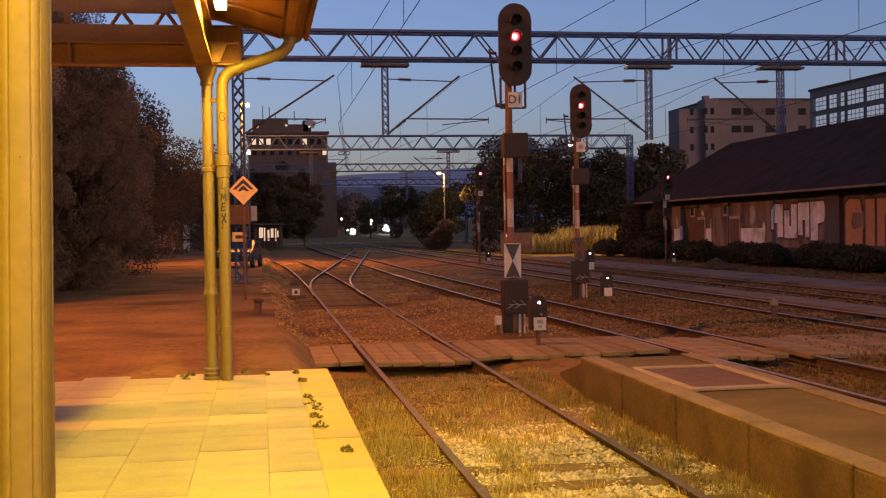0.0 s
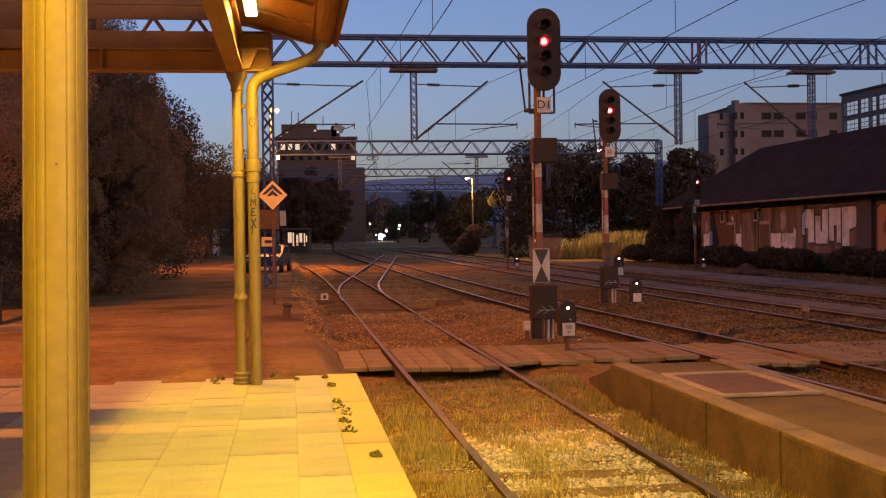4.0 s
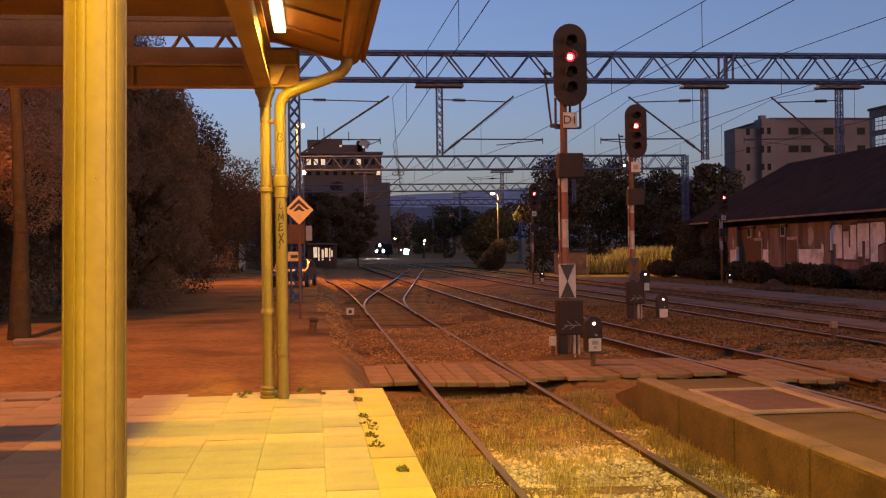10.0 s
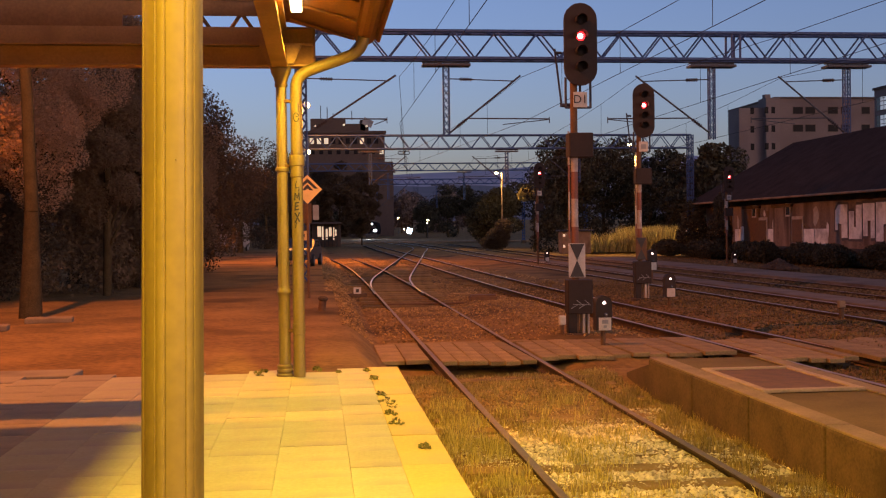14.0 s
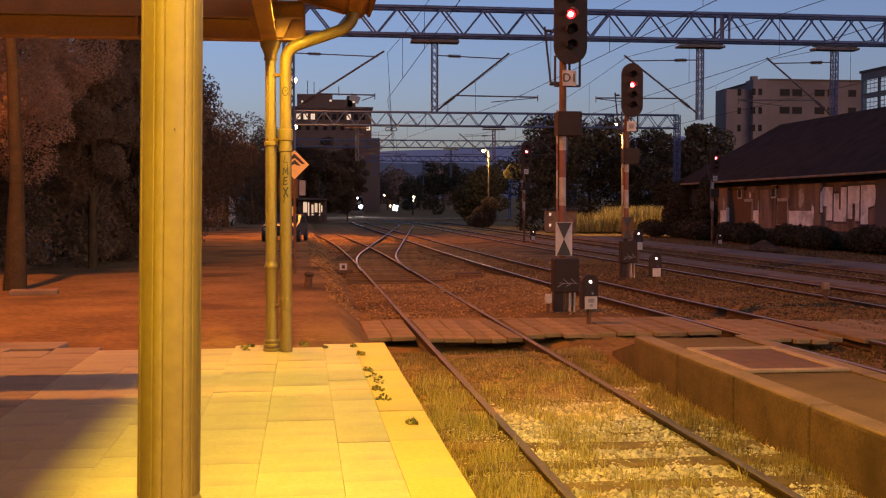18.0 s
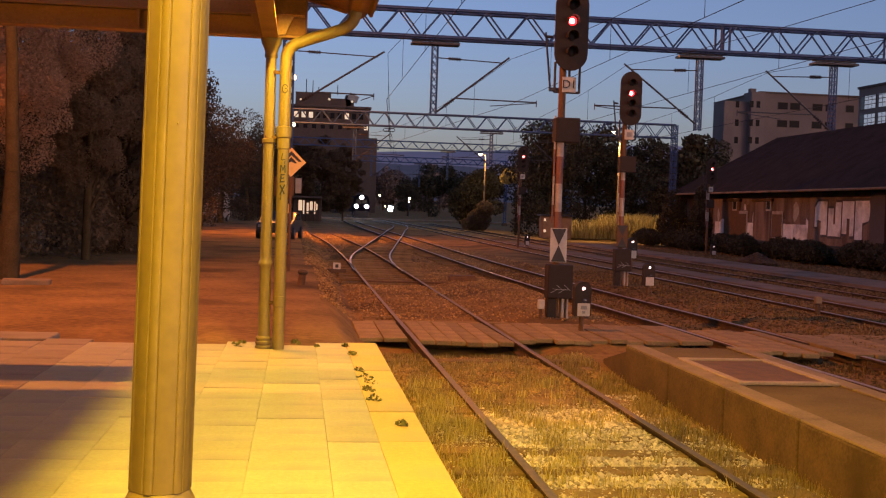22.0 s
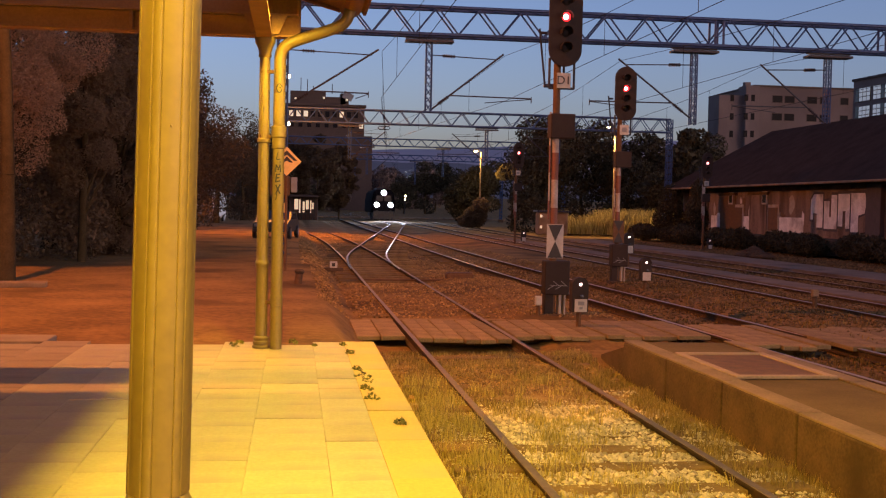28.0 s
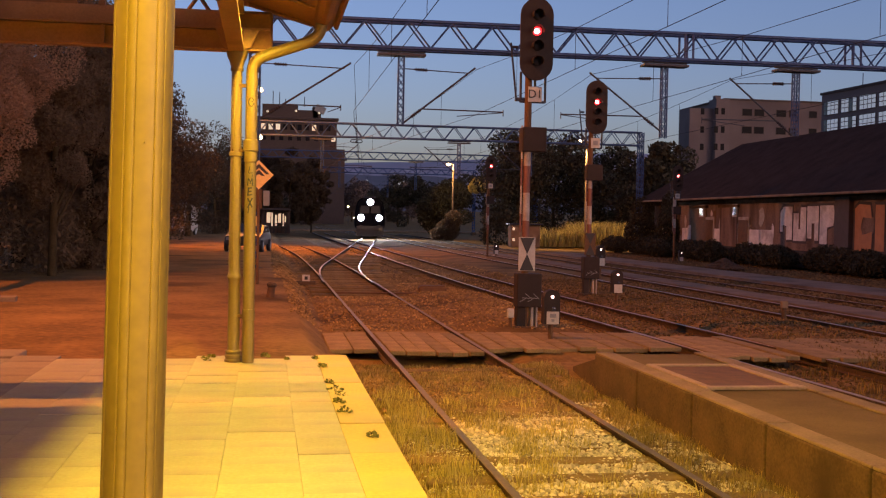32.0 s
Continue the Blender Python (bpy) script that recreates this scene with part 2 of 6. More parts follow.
for k in M_PLASTER.node_tree.nodes:
    # rain streaks: the broad stains run downwards
    if k.type == "TEX_NOISE" and k.inputs["Scale"].default_value < 5:
        mp = M_PLASTER.node_tree.nodes.new("ShaderNodeMapping")
        mp.inputs["Scale"].default_value = (1.0, 1.9, 0.30)
        M_PLASTER.node_tree.links.new(k.inputs["Vector"].links[0].from_socket, mp.inputs["Vector"])
        M_PLASTER.node_tree.links.new(mp.outputs["Vector"], k.inputs["Vector"])
M_TILEROOF = mat("old_roof_tiles", (0.056, 0.042, 0.036), (0.034, 0.027, 0.024), 1.0, scale=1.2, fine=12, bump=0.6, dist=0.04, spec=0.0)
M_BLDG = mat("pale_facade", (0.185, 0.138, 0.125), (0.15, 0.112, 0.102), 0.9, scale=0.2, fine=3, bump=0.1, stain=(0.125, 0.092, 0.082))
M_BLDGD = mat("dim_facade", (0.088, 0.058, 0.044), (0.066, 0.044, 0.033), 0.9, scale=0.2, fine=3, bump=0.1)
M_LENS = mat("unlit_lens_glass", (0.016, 0.012, 0.011), None, 0.5, bump=0, spec=0.2)
M_GLASSD = mat("dark_window_glass", (0.05, 0.05, 0.06), None, 0.15, 0.0, bump=0)
M_DARKWIN = mat("unlit_window", (0.013, 0.011, 0.011), None, 0.5, bump=0, spec=0.1)
# ridge and hills: the air's violet haze is put into their colour
M_MOUNT = mat("haze_tinted_ridge", (0.36, 0.33, 0.37), (0.30, 0.275, 0.31), 1.0, scale=0.002, fine=0.02, bump=0)
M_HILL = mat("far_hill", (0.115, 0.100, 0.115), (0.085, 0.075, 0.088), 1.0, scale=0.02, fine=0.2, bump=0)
M_GRAF_W = mat("graffiti_white", (0.80, 0.74, 0.70), (0.48, 0.43, 0.40), 0.8, scale=2.2, fine=12, bump=0.1, stain=(0.24, 0.19, 0.16))
M_GRAF_O = mat("graffiti_orange", (0.48, 0.21, 0.09), (0.34, 0.15, 0.065), 0.8, scale=3, fine=20, bump=0.1)
M_GRAF_D = mat("graffiti_dark", (0.07, 0.05, 0.05), None, 0.8, scale=3, bump=0.1)
M_LOCO = mat("locomotive_paint", (0.009, 0.009, 0.012), (0.006, 0.006, 0.008), 0.9, 0.0, scale=1.5, fine=15, bump=0.05, spec=0.05)
G_RED = glow("red_signal_light", (1.0, 0.02, 0.025), 5)
# whitish centre of the red lamps' glare, made as its own glow
G_REDC = glow("red_signal_glare", (1.0, 0.70, 0.68), 6)
G_WHITE = glow("white_signal_light", (1.0, 0.66, 0.62), 6)
G_TUBE = glow("lit_tube", (1.0, 0.78, 0.36), 7)
G_HEAD = glow("train_headlight", (0.86, 0.88, 1.0), 800)
G_LAMP = glow("street_lamp_light", (1.0, 0.72, 0.38), 16)
G_WIN = glow("lit_window", (1.0, 0.80, 0.55), 0.50)
G_WINC = glow("cool_lit_window", (0.80, 0.84, 0.86), 0.19)
G_SHOP = glow("lit_shopfront", (1.0, 0.70, 0.46), 0.65)
G_BILL = glow("lit_billboard", (0.70, 0.92, 1.0), 7)


# ---- mesh helpers ----
def box(bm, c, s, bevel=0.0, rot=None):
    """A box at centre c with sizes s, its edges bevelled."""
    m = Matrix.Translation(c) @ (rot or Matrix()) @ Matrix.Diagonal((*s, 1))
    r = bmesh.ops.create_cube(bm, size=1.0, matrix=m)
    if bevel:
        es = list({e for v in r["verts"] for e in v.link_edges})
        bmesh.ops.bevel(bm, geom=es, offset=bevel, segments=2, affect="EDGES", profile=0.5)
    return bm


def rod(bm, a, b, r, r2=None, seg=8):
    """A round bar from a to b."""
    a, b = Vector(a), Vector(b)
    d = b - a
    m = Matrix.Translation((a + b) / 2) @ d.to_track_quat("Z", "Y").to_matrix().to_4x4()
    bmesh.ops.create_cone(bm, cap_ends=True, segments=seg, radius1=r, radius2=r if r2 is None else r2, depth=d.length, matrix=m)
    return bm


def lathe(bm, rings, seg=24, at=(0, 0, 0)):
    """A turned body from (radius, z) rings."""
    loops = []
    for r, z in rings:
        loops.append([bm.verts.new((at[0] + r * math.cos(2 * math.pi * i / seg), at[1] + r * math.sin(2 * math.pi * i / seg), at[2] + z)) for i in range(seg)])
    for p, q in zip(loops, loops[1:]):
        for i in range(seg):
            bm.faces.new((p[i], p[(i + 1) % seg], q[(i + 1) % seg], q[i]))
    bm.faces.new(loops[0][::-1])
    bm.faces.new(loops[-1])
    return bm


def tube(bm, pts, r, seg=10):
    """A bent pipe along points."""
    loops = []
    for i, p in enumerate(pts):
        p = Vector(p)
        d = (Vector(pts[min(i + 1, len(pts) - 1)]) - Vector(pts[max(i - 1, 0)])).normalized()
        u = Vector((0, 1, 0)) if abs(d.y) < 0.9 else Vector((1, 0, 0))
        s = d.cross(u).normalized()
        w = d.cross(s).normalized()
        loops.append([bm.verts.new(p + r * (math.cos(2 * math.pi * k / seg) * s + math.sin(2 * math.pi * k / seg) * w)) for k in range(seg)])
    for a, b in zip(loops, loops[1:]):
        for i in range(seg):
            bm.faces.new((a[i], a[(i + 1) % seg], b[(i + 1) % seg], b[i]))
    bm.faces.new(loops[0][::-1])
    bm.faces.new(loops[-1])
    return bm


def prism(bm, outline, y0, y1, place=None):
    """An (x, z) outline given depth from y0 to y1."""
    a = [bm.verts.new((x, y0, z)) for x, z in outline]
    b = [bm.verts.new((x, y1, z)) for x, z in outline]
    k = len(outline)
    bm.faces.new(a)
    bm.faces.new(b[::-1])
    for i in range(k):
        bm.faces.new((a[(i + 1) % k], a[i], b[i], b[(i + 1) % k]))
    if place is not None:
        bmesh.ops.transform(bm, matrix=place, verts=a + b)
    return bm


def mesh_of(bm, name, material, smooth=False):
    bmesh.ops.recalc_face_normals(bm, faces=bm.faces)
    me = bpy.data.meshes.new(name)
    bm.to_mesh(me)
    bm.free()
    me.materials.append(material)
    if smooth:
        me.shade_smooth()
        me.set_sharp_from_angle(angle=radians(40))
    return me


def part(name, bm, material, parent=None, label="", smooth=False, at=None):
    ob = new(name, mesh_of(bm, name, material, smooth))
    ob.parent = parent
    if at is not None:
        ob.matrix_basis = at
    if label:
        tagged(ob, label)
    return ob


def thing(name, label, category, group="", kind="", at=None):
    ob = new(name)
    ob.empty_display_size = 0.2
    if at is not None:
        ob.matrix_basis = at
    return tagged(ob, label, category, group, kind)


def solo(name, bm, material, label, category, group="", kind="", smooth=False, at=None):
    ob = part(name, bm, material, None, "", smooth, at)
    return tagged(ob, label, category, group, kind)


def piece(name, me, parent, m):
    ob = new(name, me)
    ob.parent = parent
    ob.matrix_basis = m
    return ob


def raw(name, verts, faces, material, parent=None, at=None):
    me = bpy.data.meshes.new(name)
    me.from_pydata(verts, [], faces)
    me.materials.append(material)
    ob = new(name, me)
    ob.parent = parent
    if at is not None:
        ob.matrix_basis = at
    return ob


def nbm():
    return bmesh.new()


def letters(text, size, material, parent, m, name="lettering"):
    """Raised writing in the built-in font."""
    cu = bpy.data.curves.new(name, "FONT")
    cu.body, cu.size, cu.extrude, cu.align_x, cu.align_y = text, size, 0.003, "CENTER", "CENTER"
    tmp = bpy.data.objects.new(name, cu)
    me = bpy.data.meshes.new_from_object(tmp)
    bpy.data.objects.remove(tmp)
    me.materials.append(material)
    ob = new(name, me)
    ob.parent = parent
    ob.matrix_basis = m
    return ob


# ---- ground ----
def step(a, b, v):
    t = min(1.0, max(0.0, (v - a) / (b - a)))
    return t * t * (3 - 2 * t)


def ground_z(x, y):
    yard = 0.30 - 0.18 * step(22, 60, y)
    mid = -0.17 + (0.13 + 0.09 * step(18.3, 18.8, y)) * step(13.2, 15.0, y) * step(1.0, 1.6, x) * (1 - step(2.9, 3.5, x)) * (1 - step(27, 34, y))
    mid += 0.15 * step(5.3, 6.0, x) * (1 - step(7.4, 8.2, x)) * (1 - step(45, 60, y))
    mid += (0.098 + 0.013 * step(8.3, 9.8, y) - 0.024 * step(13, 14, y) * (1 - step(19, 20, y)) + 0.03 * step(20, 22, y) * (1 - step(26, 28, y)) - 0.085 * step(27, 29, y) * (1 - step(62, 70, y))) * (1 - step(1.1, 1.5, abs(x))) * (1 - step(14.2, 15.3, y) * (1 - step(18.4, 19.5, y)))
    mid += 0.09 * (1 - step(1.1, 1.9, abs(x - 9.1))) + 0.09 * (1 - step(1.1, 1.9, abs(x - 12.85))) + 0.07 * step(18.5, 21, y) * step(3.4, 4, x) * (1 - step(5.0, 5.6, x))
    mid -= 0.13 * step(14.9, 15.2, y) * (1 - step(15.6, 15.9, y)) * (1 - step(3.6, 4.0, x))
    s = step(-2.0, -1.25, x)
    z = yard * (1 - s) + mid * s
    z += 0.02 * noise.noise((x * 0.9, y * 0.9, 0)) + 0.012 * noise.noise((x * 4, y * 4, 3))
    far = step(260, 900, y) * 12 * (0.5 + 0.5 * noise.noise((x * 0.003, y * 0.004, 5)))
    return z + max(0, far)


def build_ground():
    xs = [-900, -500, -250, -120, -60, -35, -22] + [-15 + 0.5 * i for i in range(26)] + [-1.9 + 0.19 * i for i in range(46)] + [7.2 + 0.8 * i for i in range(30)] + [33, 40, 55, 80, 130, 220, 400, 700, 1100]
    ys = [-400, -120, -40, -15, -6] + [-2 + 0.4 * i for i in range(80)] + [30.5 + 1.5 * i for i in range(50)] + [110, 120, 135, 155, 180, 210, 250, 300, 380, 480, 620, 850, 1300, 2200, 3500]
    verts = [(x, y, ground_z(x, y)) for y in ys for x in xs]
    k = len(xs)
    faces = [(j * k + i, j * k + i + 1, (j + 1) * k + i + 1, (j + 1) * k + i) for j in range(len(ys) - 1) for i in range(k - 1)]
    ob = raw("ground", verts, faces, M_SOIL)
    ob.data.shade_smooth()
    tagged(ob, "brown packed soil and gravel of the railway yard", "ground", kind="structure")


build_ground()

# ---- tracks ----
RAIL_SECTION = [(-0.065, -0.14), (0.065, -0.14), (0.065, -0.128), (0.012, -0.112), (0.010, -0.04), (0.034, -0.03), (0.034, -0.006), (0.026, 0.0), (-0.026, 0.0), (-0.034, -0.006), (-0.034, -0.03), (-0.010, -0.04), (-0.012, -0.112), (-0.065, -0.128)]


def rail(name, pts, parent, dz=0.0, top=None):
    """A rail with foot, web and worn head along (x, y) points."""
    verts, faces = [], []
    k = len(RAIL_SECTION)
    for i, (x, y) in enumerate(pts):
        a, b = pts[max(i - 1, 0)], pts[min(i + 1, len(pts) - 1)]
        t = Vector((b[0] - a[0], b[1] - a[1])).normalized()
        for u, z in RAIL_SECTION:
            verts.append((x + u * t.y, y - u * t.x, z + dz))
    for i in range(len(pts) - 1):
        for j in range(k):
            faces.append((i * k + j, i * k + (j + 1) % k, (i + 1) * k + (j + 1) % k, (i + 1) * k + j))
    faces.append(tuple(range(k))[::-1])
    faces.append(tuple((len(pts) - 1) * k + j for j in range(k)))
    ob = raw(name, verts, faces, M_RAIL, parent)
    ob.data.materials.append(top or M_RAILTOP)
    for f in ob.data.polygons:
        if f.index < (len(pts) - 1) * k and f.index % k in (6, 7, 8):
            f.material_index = 1
    return ob


def smooth_line(ctrl, stepy=1.5):
    """Points on a smooth line through (x, y) knots, along y."""
    ys = np.array([c[1] for c in ctrl], float)
    xs = np.array([c[0] for c in ctrl], float)
    m = np.gradient(xs, ys)
    out = []
    for y in np.arange(ys[0], ys[-1] + 1e-6, stepy):
        i = min(len(ys) - 2, max(0, int(np.searchsorted(ys, y) - 1)))
        h = ys[i + 1] - ys[i]
        t = (y - ys[i]) / h
        x = (2 * t**3 - 3 * t**2 + 1) * xs[i] + (t**3 - 2 * t**2 + t) * h * m[i] + (-2 * t**3 + 3 * t**2) * xs[i + 1] + (t**3 - t**2) * h * m[i + 1]
        out.append((float(x), float(y)))
    return out


def shifted(line, off):
    out = []
    for i, (x, y) in enumerate(line):
        a, b = line[max(i - 1, 0)], line[min(i + 1, len(line) - 1)]
        t = Vector((b[0] - a[0], b[1] - a[1])).normalized()
        out.append((x + off * t.y, y - off * t.x))
    return out


def diverge(y):
    """The turnout's curve: its axis at y, from the points at y = 33."""
    d = y - 33.0
    if d <= 0:
        return 0.0
    return d * d / 263.0 if d < 14 else 0.745 + 0.1065 * (d - 14)


LINE_1 = smooth_line([(0.0, -8), (0.0, 20), (0.0, 46), (-0.12, 56), (-0.42, 66), (-0.9, 77)])
LINE_ROUTE = [(diverge(y), y) for y in np.arange(33.0, 60, 0.9)] + smooth_line([(2.15, 60.2), (3.20, 70), (4.55, 82.5), (5.80, 94.6), (7.67, 111.3), (8.45, 121), (8.85, 132), (8.95, 145), (8.6, 190), (8.5, 230), (9.0, 250), (11.3, 280), (17.1, 315), (24.5, 345), (40, 390), (65, 440)], 3)
LINE_2 = smooth_line([(4.95, -8), (4.9, 8), (4.58, 18), (4.25, 27), (4.08, 36), (4.02, 46), (4.05, 60), (4.08, 80), (4.05, 100), (4.1, 125), (4.3, 150)])
LINE_3 = smooth_line([(9.1, -8), (9.1, 30), (9.1, 60), (9.8, 100), (10.6, 150), (11, 200)])
LINE_4 = smooth_line([(12.85, -8), (12.85, 30), (12.9, 60), (13.6, 100), (14.2, 150)])

sleeper_bm = box(nbm(), (0, 0, -0.085), (2.5, 0.24, 0.15), 0.012)
ME_SLEEPER = mesh_of(sleeper_bm, "sleeper", M_SLEEPER)


def sleepers(parent, line, y0, y1, pitch=0.61, width=1.0):
    y = y0
    ys = [p[1] for p in line]
    xs = [p[0] for p in line]
    rng = random.Random(7)
    while y < y1:
        x = float(np.interp(y, ys, xs))
        dx = float(np.interp(y + 1, ys, xs)) - x
        if 14.7 < y < 18.7 and parent is T1:
            y += pitch
            continue
        piece("sleeper", ME_SLEEPER, parent, pose(x + rng.uniform(-0.03, 0.03), y, (-0.042 if y < 26 else -0.078) + rng.uniform(-0.02, 0.01), 0, rng.uniform(-0.6, 0.6), -math.degrees(math.atan(dx)) + rng.uniform(-1, 1)) @ Matrix.Diagonal((width, 1, 1, 1)))
        y += pitch


def track(name, line, label, top=None):
    th = thing(name, label, "track", kind="structure")
    for off in (-0.7175, 0.7175):
        rail("rail", shifted(line, off), th, 0.0, top)
    return th


T1 = track("track_1", LINE_1, "rusty railway track with weeds and old wooden sleepers")
sleepers(T1, LINE_1, -5.99, 37, 0.61)
TR = track("track_2", LINE_ROUTE, "curved railway track branching off over the points", M_RAILSHINE)
TT2 = track("track_3", LINE_2, "rusty railway track beside the low platform", M_RAILSHINE)
sleepers(TT2, LINE_2, 40.0, 76.0, 0.75)
TT3 = track("track_4", LINE_3, "worn railway track between the yard signals", M_RAILSHINE)
TT4 = track("track_5", LINE_4, "worn railway track between two low platforms")
sleepers(TR, LINE_ROUTE, 37.3, 62, 0.61, 1.25)

# ---- near platform ----
def slab(name, x0, x1, y0, y1, z0, z1, material, label, kind="structure", cat="platform", bevel=0.015):
    return solo(name, box(nbm(), ((x0 + x1) / 2, (y0 + y1) / 2, (z0 + z1) / 2), (x1 - x0, y1 - y0, z1 - z0), bevel), material, label, cat, kind=kind)


platform = slab("platform", -12.0, -1.60, -9.0, 11.82, -0.30, 0.375, M_JOINT, "station platform paved with pale slabs and a yellow edge")

low_platform = thing("low_platform", "low narrow concrete platform with light edge kerbs", "platform", kind="structure")
part("surface", box(nbm(), (2.17, 2.05, 0.285), (1.10, 21.6, 0.02)), M_ASPH3, low_platform, "dark worn asphalt surface")

# ---- canopy ----
canopy = thing("platform_canopy", "brown platform canopy with ochre iron columns and a sloping eave", "canopy")


def column(x, y, up=0.0, wide=1.0, turn=-1.36, lean=0.0):
    bm = nbm()
    # six broad flutes between narrow rounded ribs, above the band
    seg = 240
    loops = []
    for z in (1.30, 3.30):
        loop = []
        for i in range(seg):
            a = 2 * math.pi * i / seg
            u = abs(((a - turn) / (2 * math.pi) * 6 + 0.5) % 1.0 - 0.5)
            if u < 0.31:
                r = 0.0540 - 0.0006 * math.cos(math.pi * u / 0.62)
            elif u < 0.335:
                r = 0.0522
            else:
                r = 0.0532 + 0.0030 * math.sqrt(max(0.0, 1 - ((0.5 - u) / 0.165) ** 2))
            r *= 1.0 + 0.045 * (1.98 - z)
            loop.append(bm.verts.new((x + lean * (z - 1.98) + r * math.cos(a), y + r * math.sin(a), z)))
        loops.append(loop)
    for i in range(seg):
        bm.faces.new((loops[0][i], loops[0][(i + 1) % seg], loops[1][(i + 1) % seg], loops[1][i]))
    part("shaft", bm, M_COLUMN, canopy, "fluted ochre iron shaft")
    part("pedestal", lathe(nbm(), [(r_ * wide if r_ > 0.056 else r_, z_ + (up if z_ > 0.7 else 0)) for r_, z_ in ((0.078, 0.40), (0.078, 0.46), (0.070, 0.50), (0.068, 0.60), (0.066, 1.20), (0.072, 1.22), (0.080, 1.235), (0.080, 1.262), (0.070, 1.275), (0.066, 1.29), (0.055, 1.312))], 32, (x - lean * 0.66, y, 0)), M_COLUMN, canopy, "", True)
    part("capital", lathe(nbm(), [(0.056, 3.28), (0.064, 3.29), (0.064, 3.31), (0.060, 3.33), (0.075, 3.38), (0.095, 3.42), (0.105, 3.47), (0.105, 3.50)], 32, (x, y, 0)), M_COLUMN, canopy, "", True)
    part("ring", lathe(nbm(), [(0.058, 2.44), (0.068, 2.45), (0.068, 2.48), (0.058, 2.49)], 32, (x, y, 0)), M_COLUMN, canopy, "", True)


column(-2.645, 2.11, -0.013, 1.0, -1.36, 0.015)
part("paint_blob", lathe(nbm(), [(0.0001, -0.0022), (0.0018, -0.0010), (0.0018, 0.0010), (0.0001, 0.0022)], 8, (-2.633, 2.0565, 1.978)), M_COLUMN, canopy)
column(-2.72, 11.33, 0.0, 0.88)
part("base_ring", lathe(nbm(), [(0.080, 0.39), (0.086, 0.40), (0.086, 0.425), (0.076, 0.435), (0.076, 0.445), (0.083, 0.452), (0.083, 0.470), (0.073, 0.480), (0.073, 0.490), (0.079, 0.497), (0.079, 0.512), (0.068, 0.525)], 32, (-2.72, 11.33, 0)), M_COLUMN, canopy, "moulded base rings", True)

# beams
bm = box(nbm(), (-2.73, 2.0, 3.66), (0.05, 19.0, 0.38))
box(bm, (-2.73, 2.0, 3.485), (0.15, 19.0, 0.03))
box(bm, (-2.73, 2.0, 3.86), (0.15, 19.0, 0.03))
part("long_beam", bm, M_BEAM, canopy)
part("end_beam", box(nbm(), (-6.2, 11.34, 3.58), (7.6, 0.06, 0.20)), M_BEAM, canopy)
for zz in (3.49, 3.695):
    part("beam_flange", box(nbm(), (-6.2, 11.33, zz), (7.6, 0.17, 0.022), 0.004), M_BEAM, canopy)
for xx in (-4.0, -5.6, -7.2, -8.8):
    part("stiffener", box(nbm(), (xx, 11.28, 3.59), (0.03, 0.08, 0.18), 0.004), M_BEAM, canopy)
part("web_board", box(nbm(), (-6.2, 11.35, 3.79), (7.5, 0.05, 0.175)), M_BEAM, canopy, "brown boarding over the beam")
# open frieze of slanting struts under the gable boards
for i in range(3):
    xx = -3.10 - 0.415 * i - (0.12 if i > 1 else 0.0)
    if -4.35 < xx < -4.0:
        continue
    for sg in (-1, 1):
        part("strut", rod(nbm(), (xx + sg * 0.105, 11.35, 3.865), (xx + sg * 0.012, 11.35, 4.0), 0.019, seg=4), M_SOFFIT, canopy)
part("frieze_board", box(nbm(), (-7.2, 11.35, 3.935), (5.9, 0.04, 0.13)), M_SOFFIT, canopy)
part("frieze_post", box(nbm(), (-4.02, 11.35, 3.935), (0.06, 0.05, 0.13)), M_SOFFIT, canopy)
for i in range(4):
    part("gable_board", box(nbm(), (-6.4, 11.35 + 0.004 * (i % 2), 4.06 + 0.145 * i), (7.1, 0.03, 0.14), 0.004), M_SOFFIT, canopy)
part("beam_end", box(nbm(), (-2.555, 11.34, 3.68), (0.36, 0.12, 0.40), 0.035), M_SOFFIT, canopy)
for s in (-1, 1):
    bm = prism(nbm(), [(-2.72 + s * 0.06, 3.50), (-2.72 + s * 0.13, 3.50), (-2.72 + s * 0.21, 3.68), (-2.72 + s * 0.06, 3.68)], 11.20, 11.24)
    part("bracket", bm, M_BEAM, canopy)
for yy in (-4.0, 2.08, 6.7):
    part("cross_beam", box(nbm(), (-6.3, yy, 3.93), (7.0, 0.12, 0.24), 0.01), M_BEAM, canopy)
# roof
part("ceiling_panel", box(nbm(), (-7.16, 1.40, 4.10), (8.7, 18.8, 0.06)), M_SOFFIT, canopy, "dark boarded canopy ceiling")
prof = [(-2.95, 4.02), (-2.60, 3.975), (-1.98, 3.80), (-1.98, 3.87), (-2.60, 4.05), (-2.95, 4.10)]
part("roof", prism(nbm(), prof, -8.0, 11.62), M_SOFFIT, canopy, "brown boarded roof underside")
for i in range(22):
    yy = -7.5 + 0.9 * i
    bm = prism(nbm(), [(-2.62, 3.952), (-2.0, 3.777), (-2.0, 3.80), (-2.62, 3.976)], yy - 0.03, yy + 0.03)
    part("rafter", bm, M_SOFFIT, canopy)
for xx in (-9.5, -7.6, -5.8, -4.2):
    part("purlin", box(nbm(), (xx, 0.9, 4.04), (0.09, 17.6, 0.06)), M_SOFFIT, canopy)
# gutter as an open half channel
gut = []
for i in range(9):
    a = math.pi + math.pi * i / 8
    gut.append((-1.87 + 0.115 * math.cos(a), 3.86 + 0.10 * math.sin(a)))
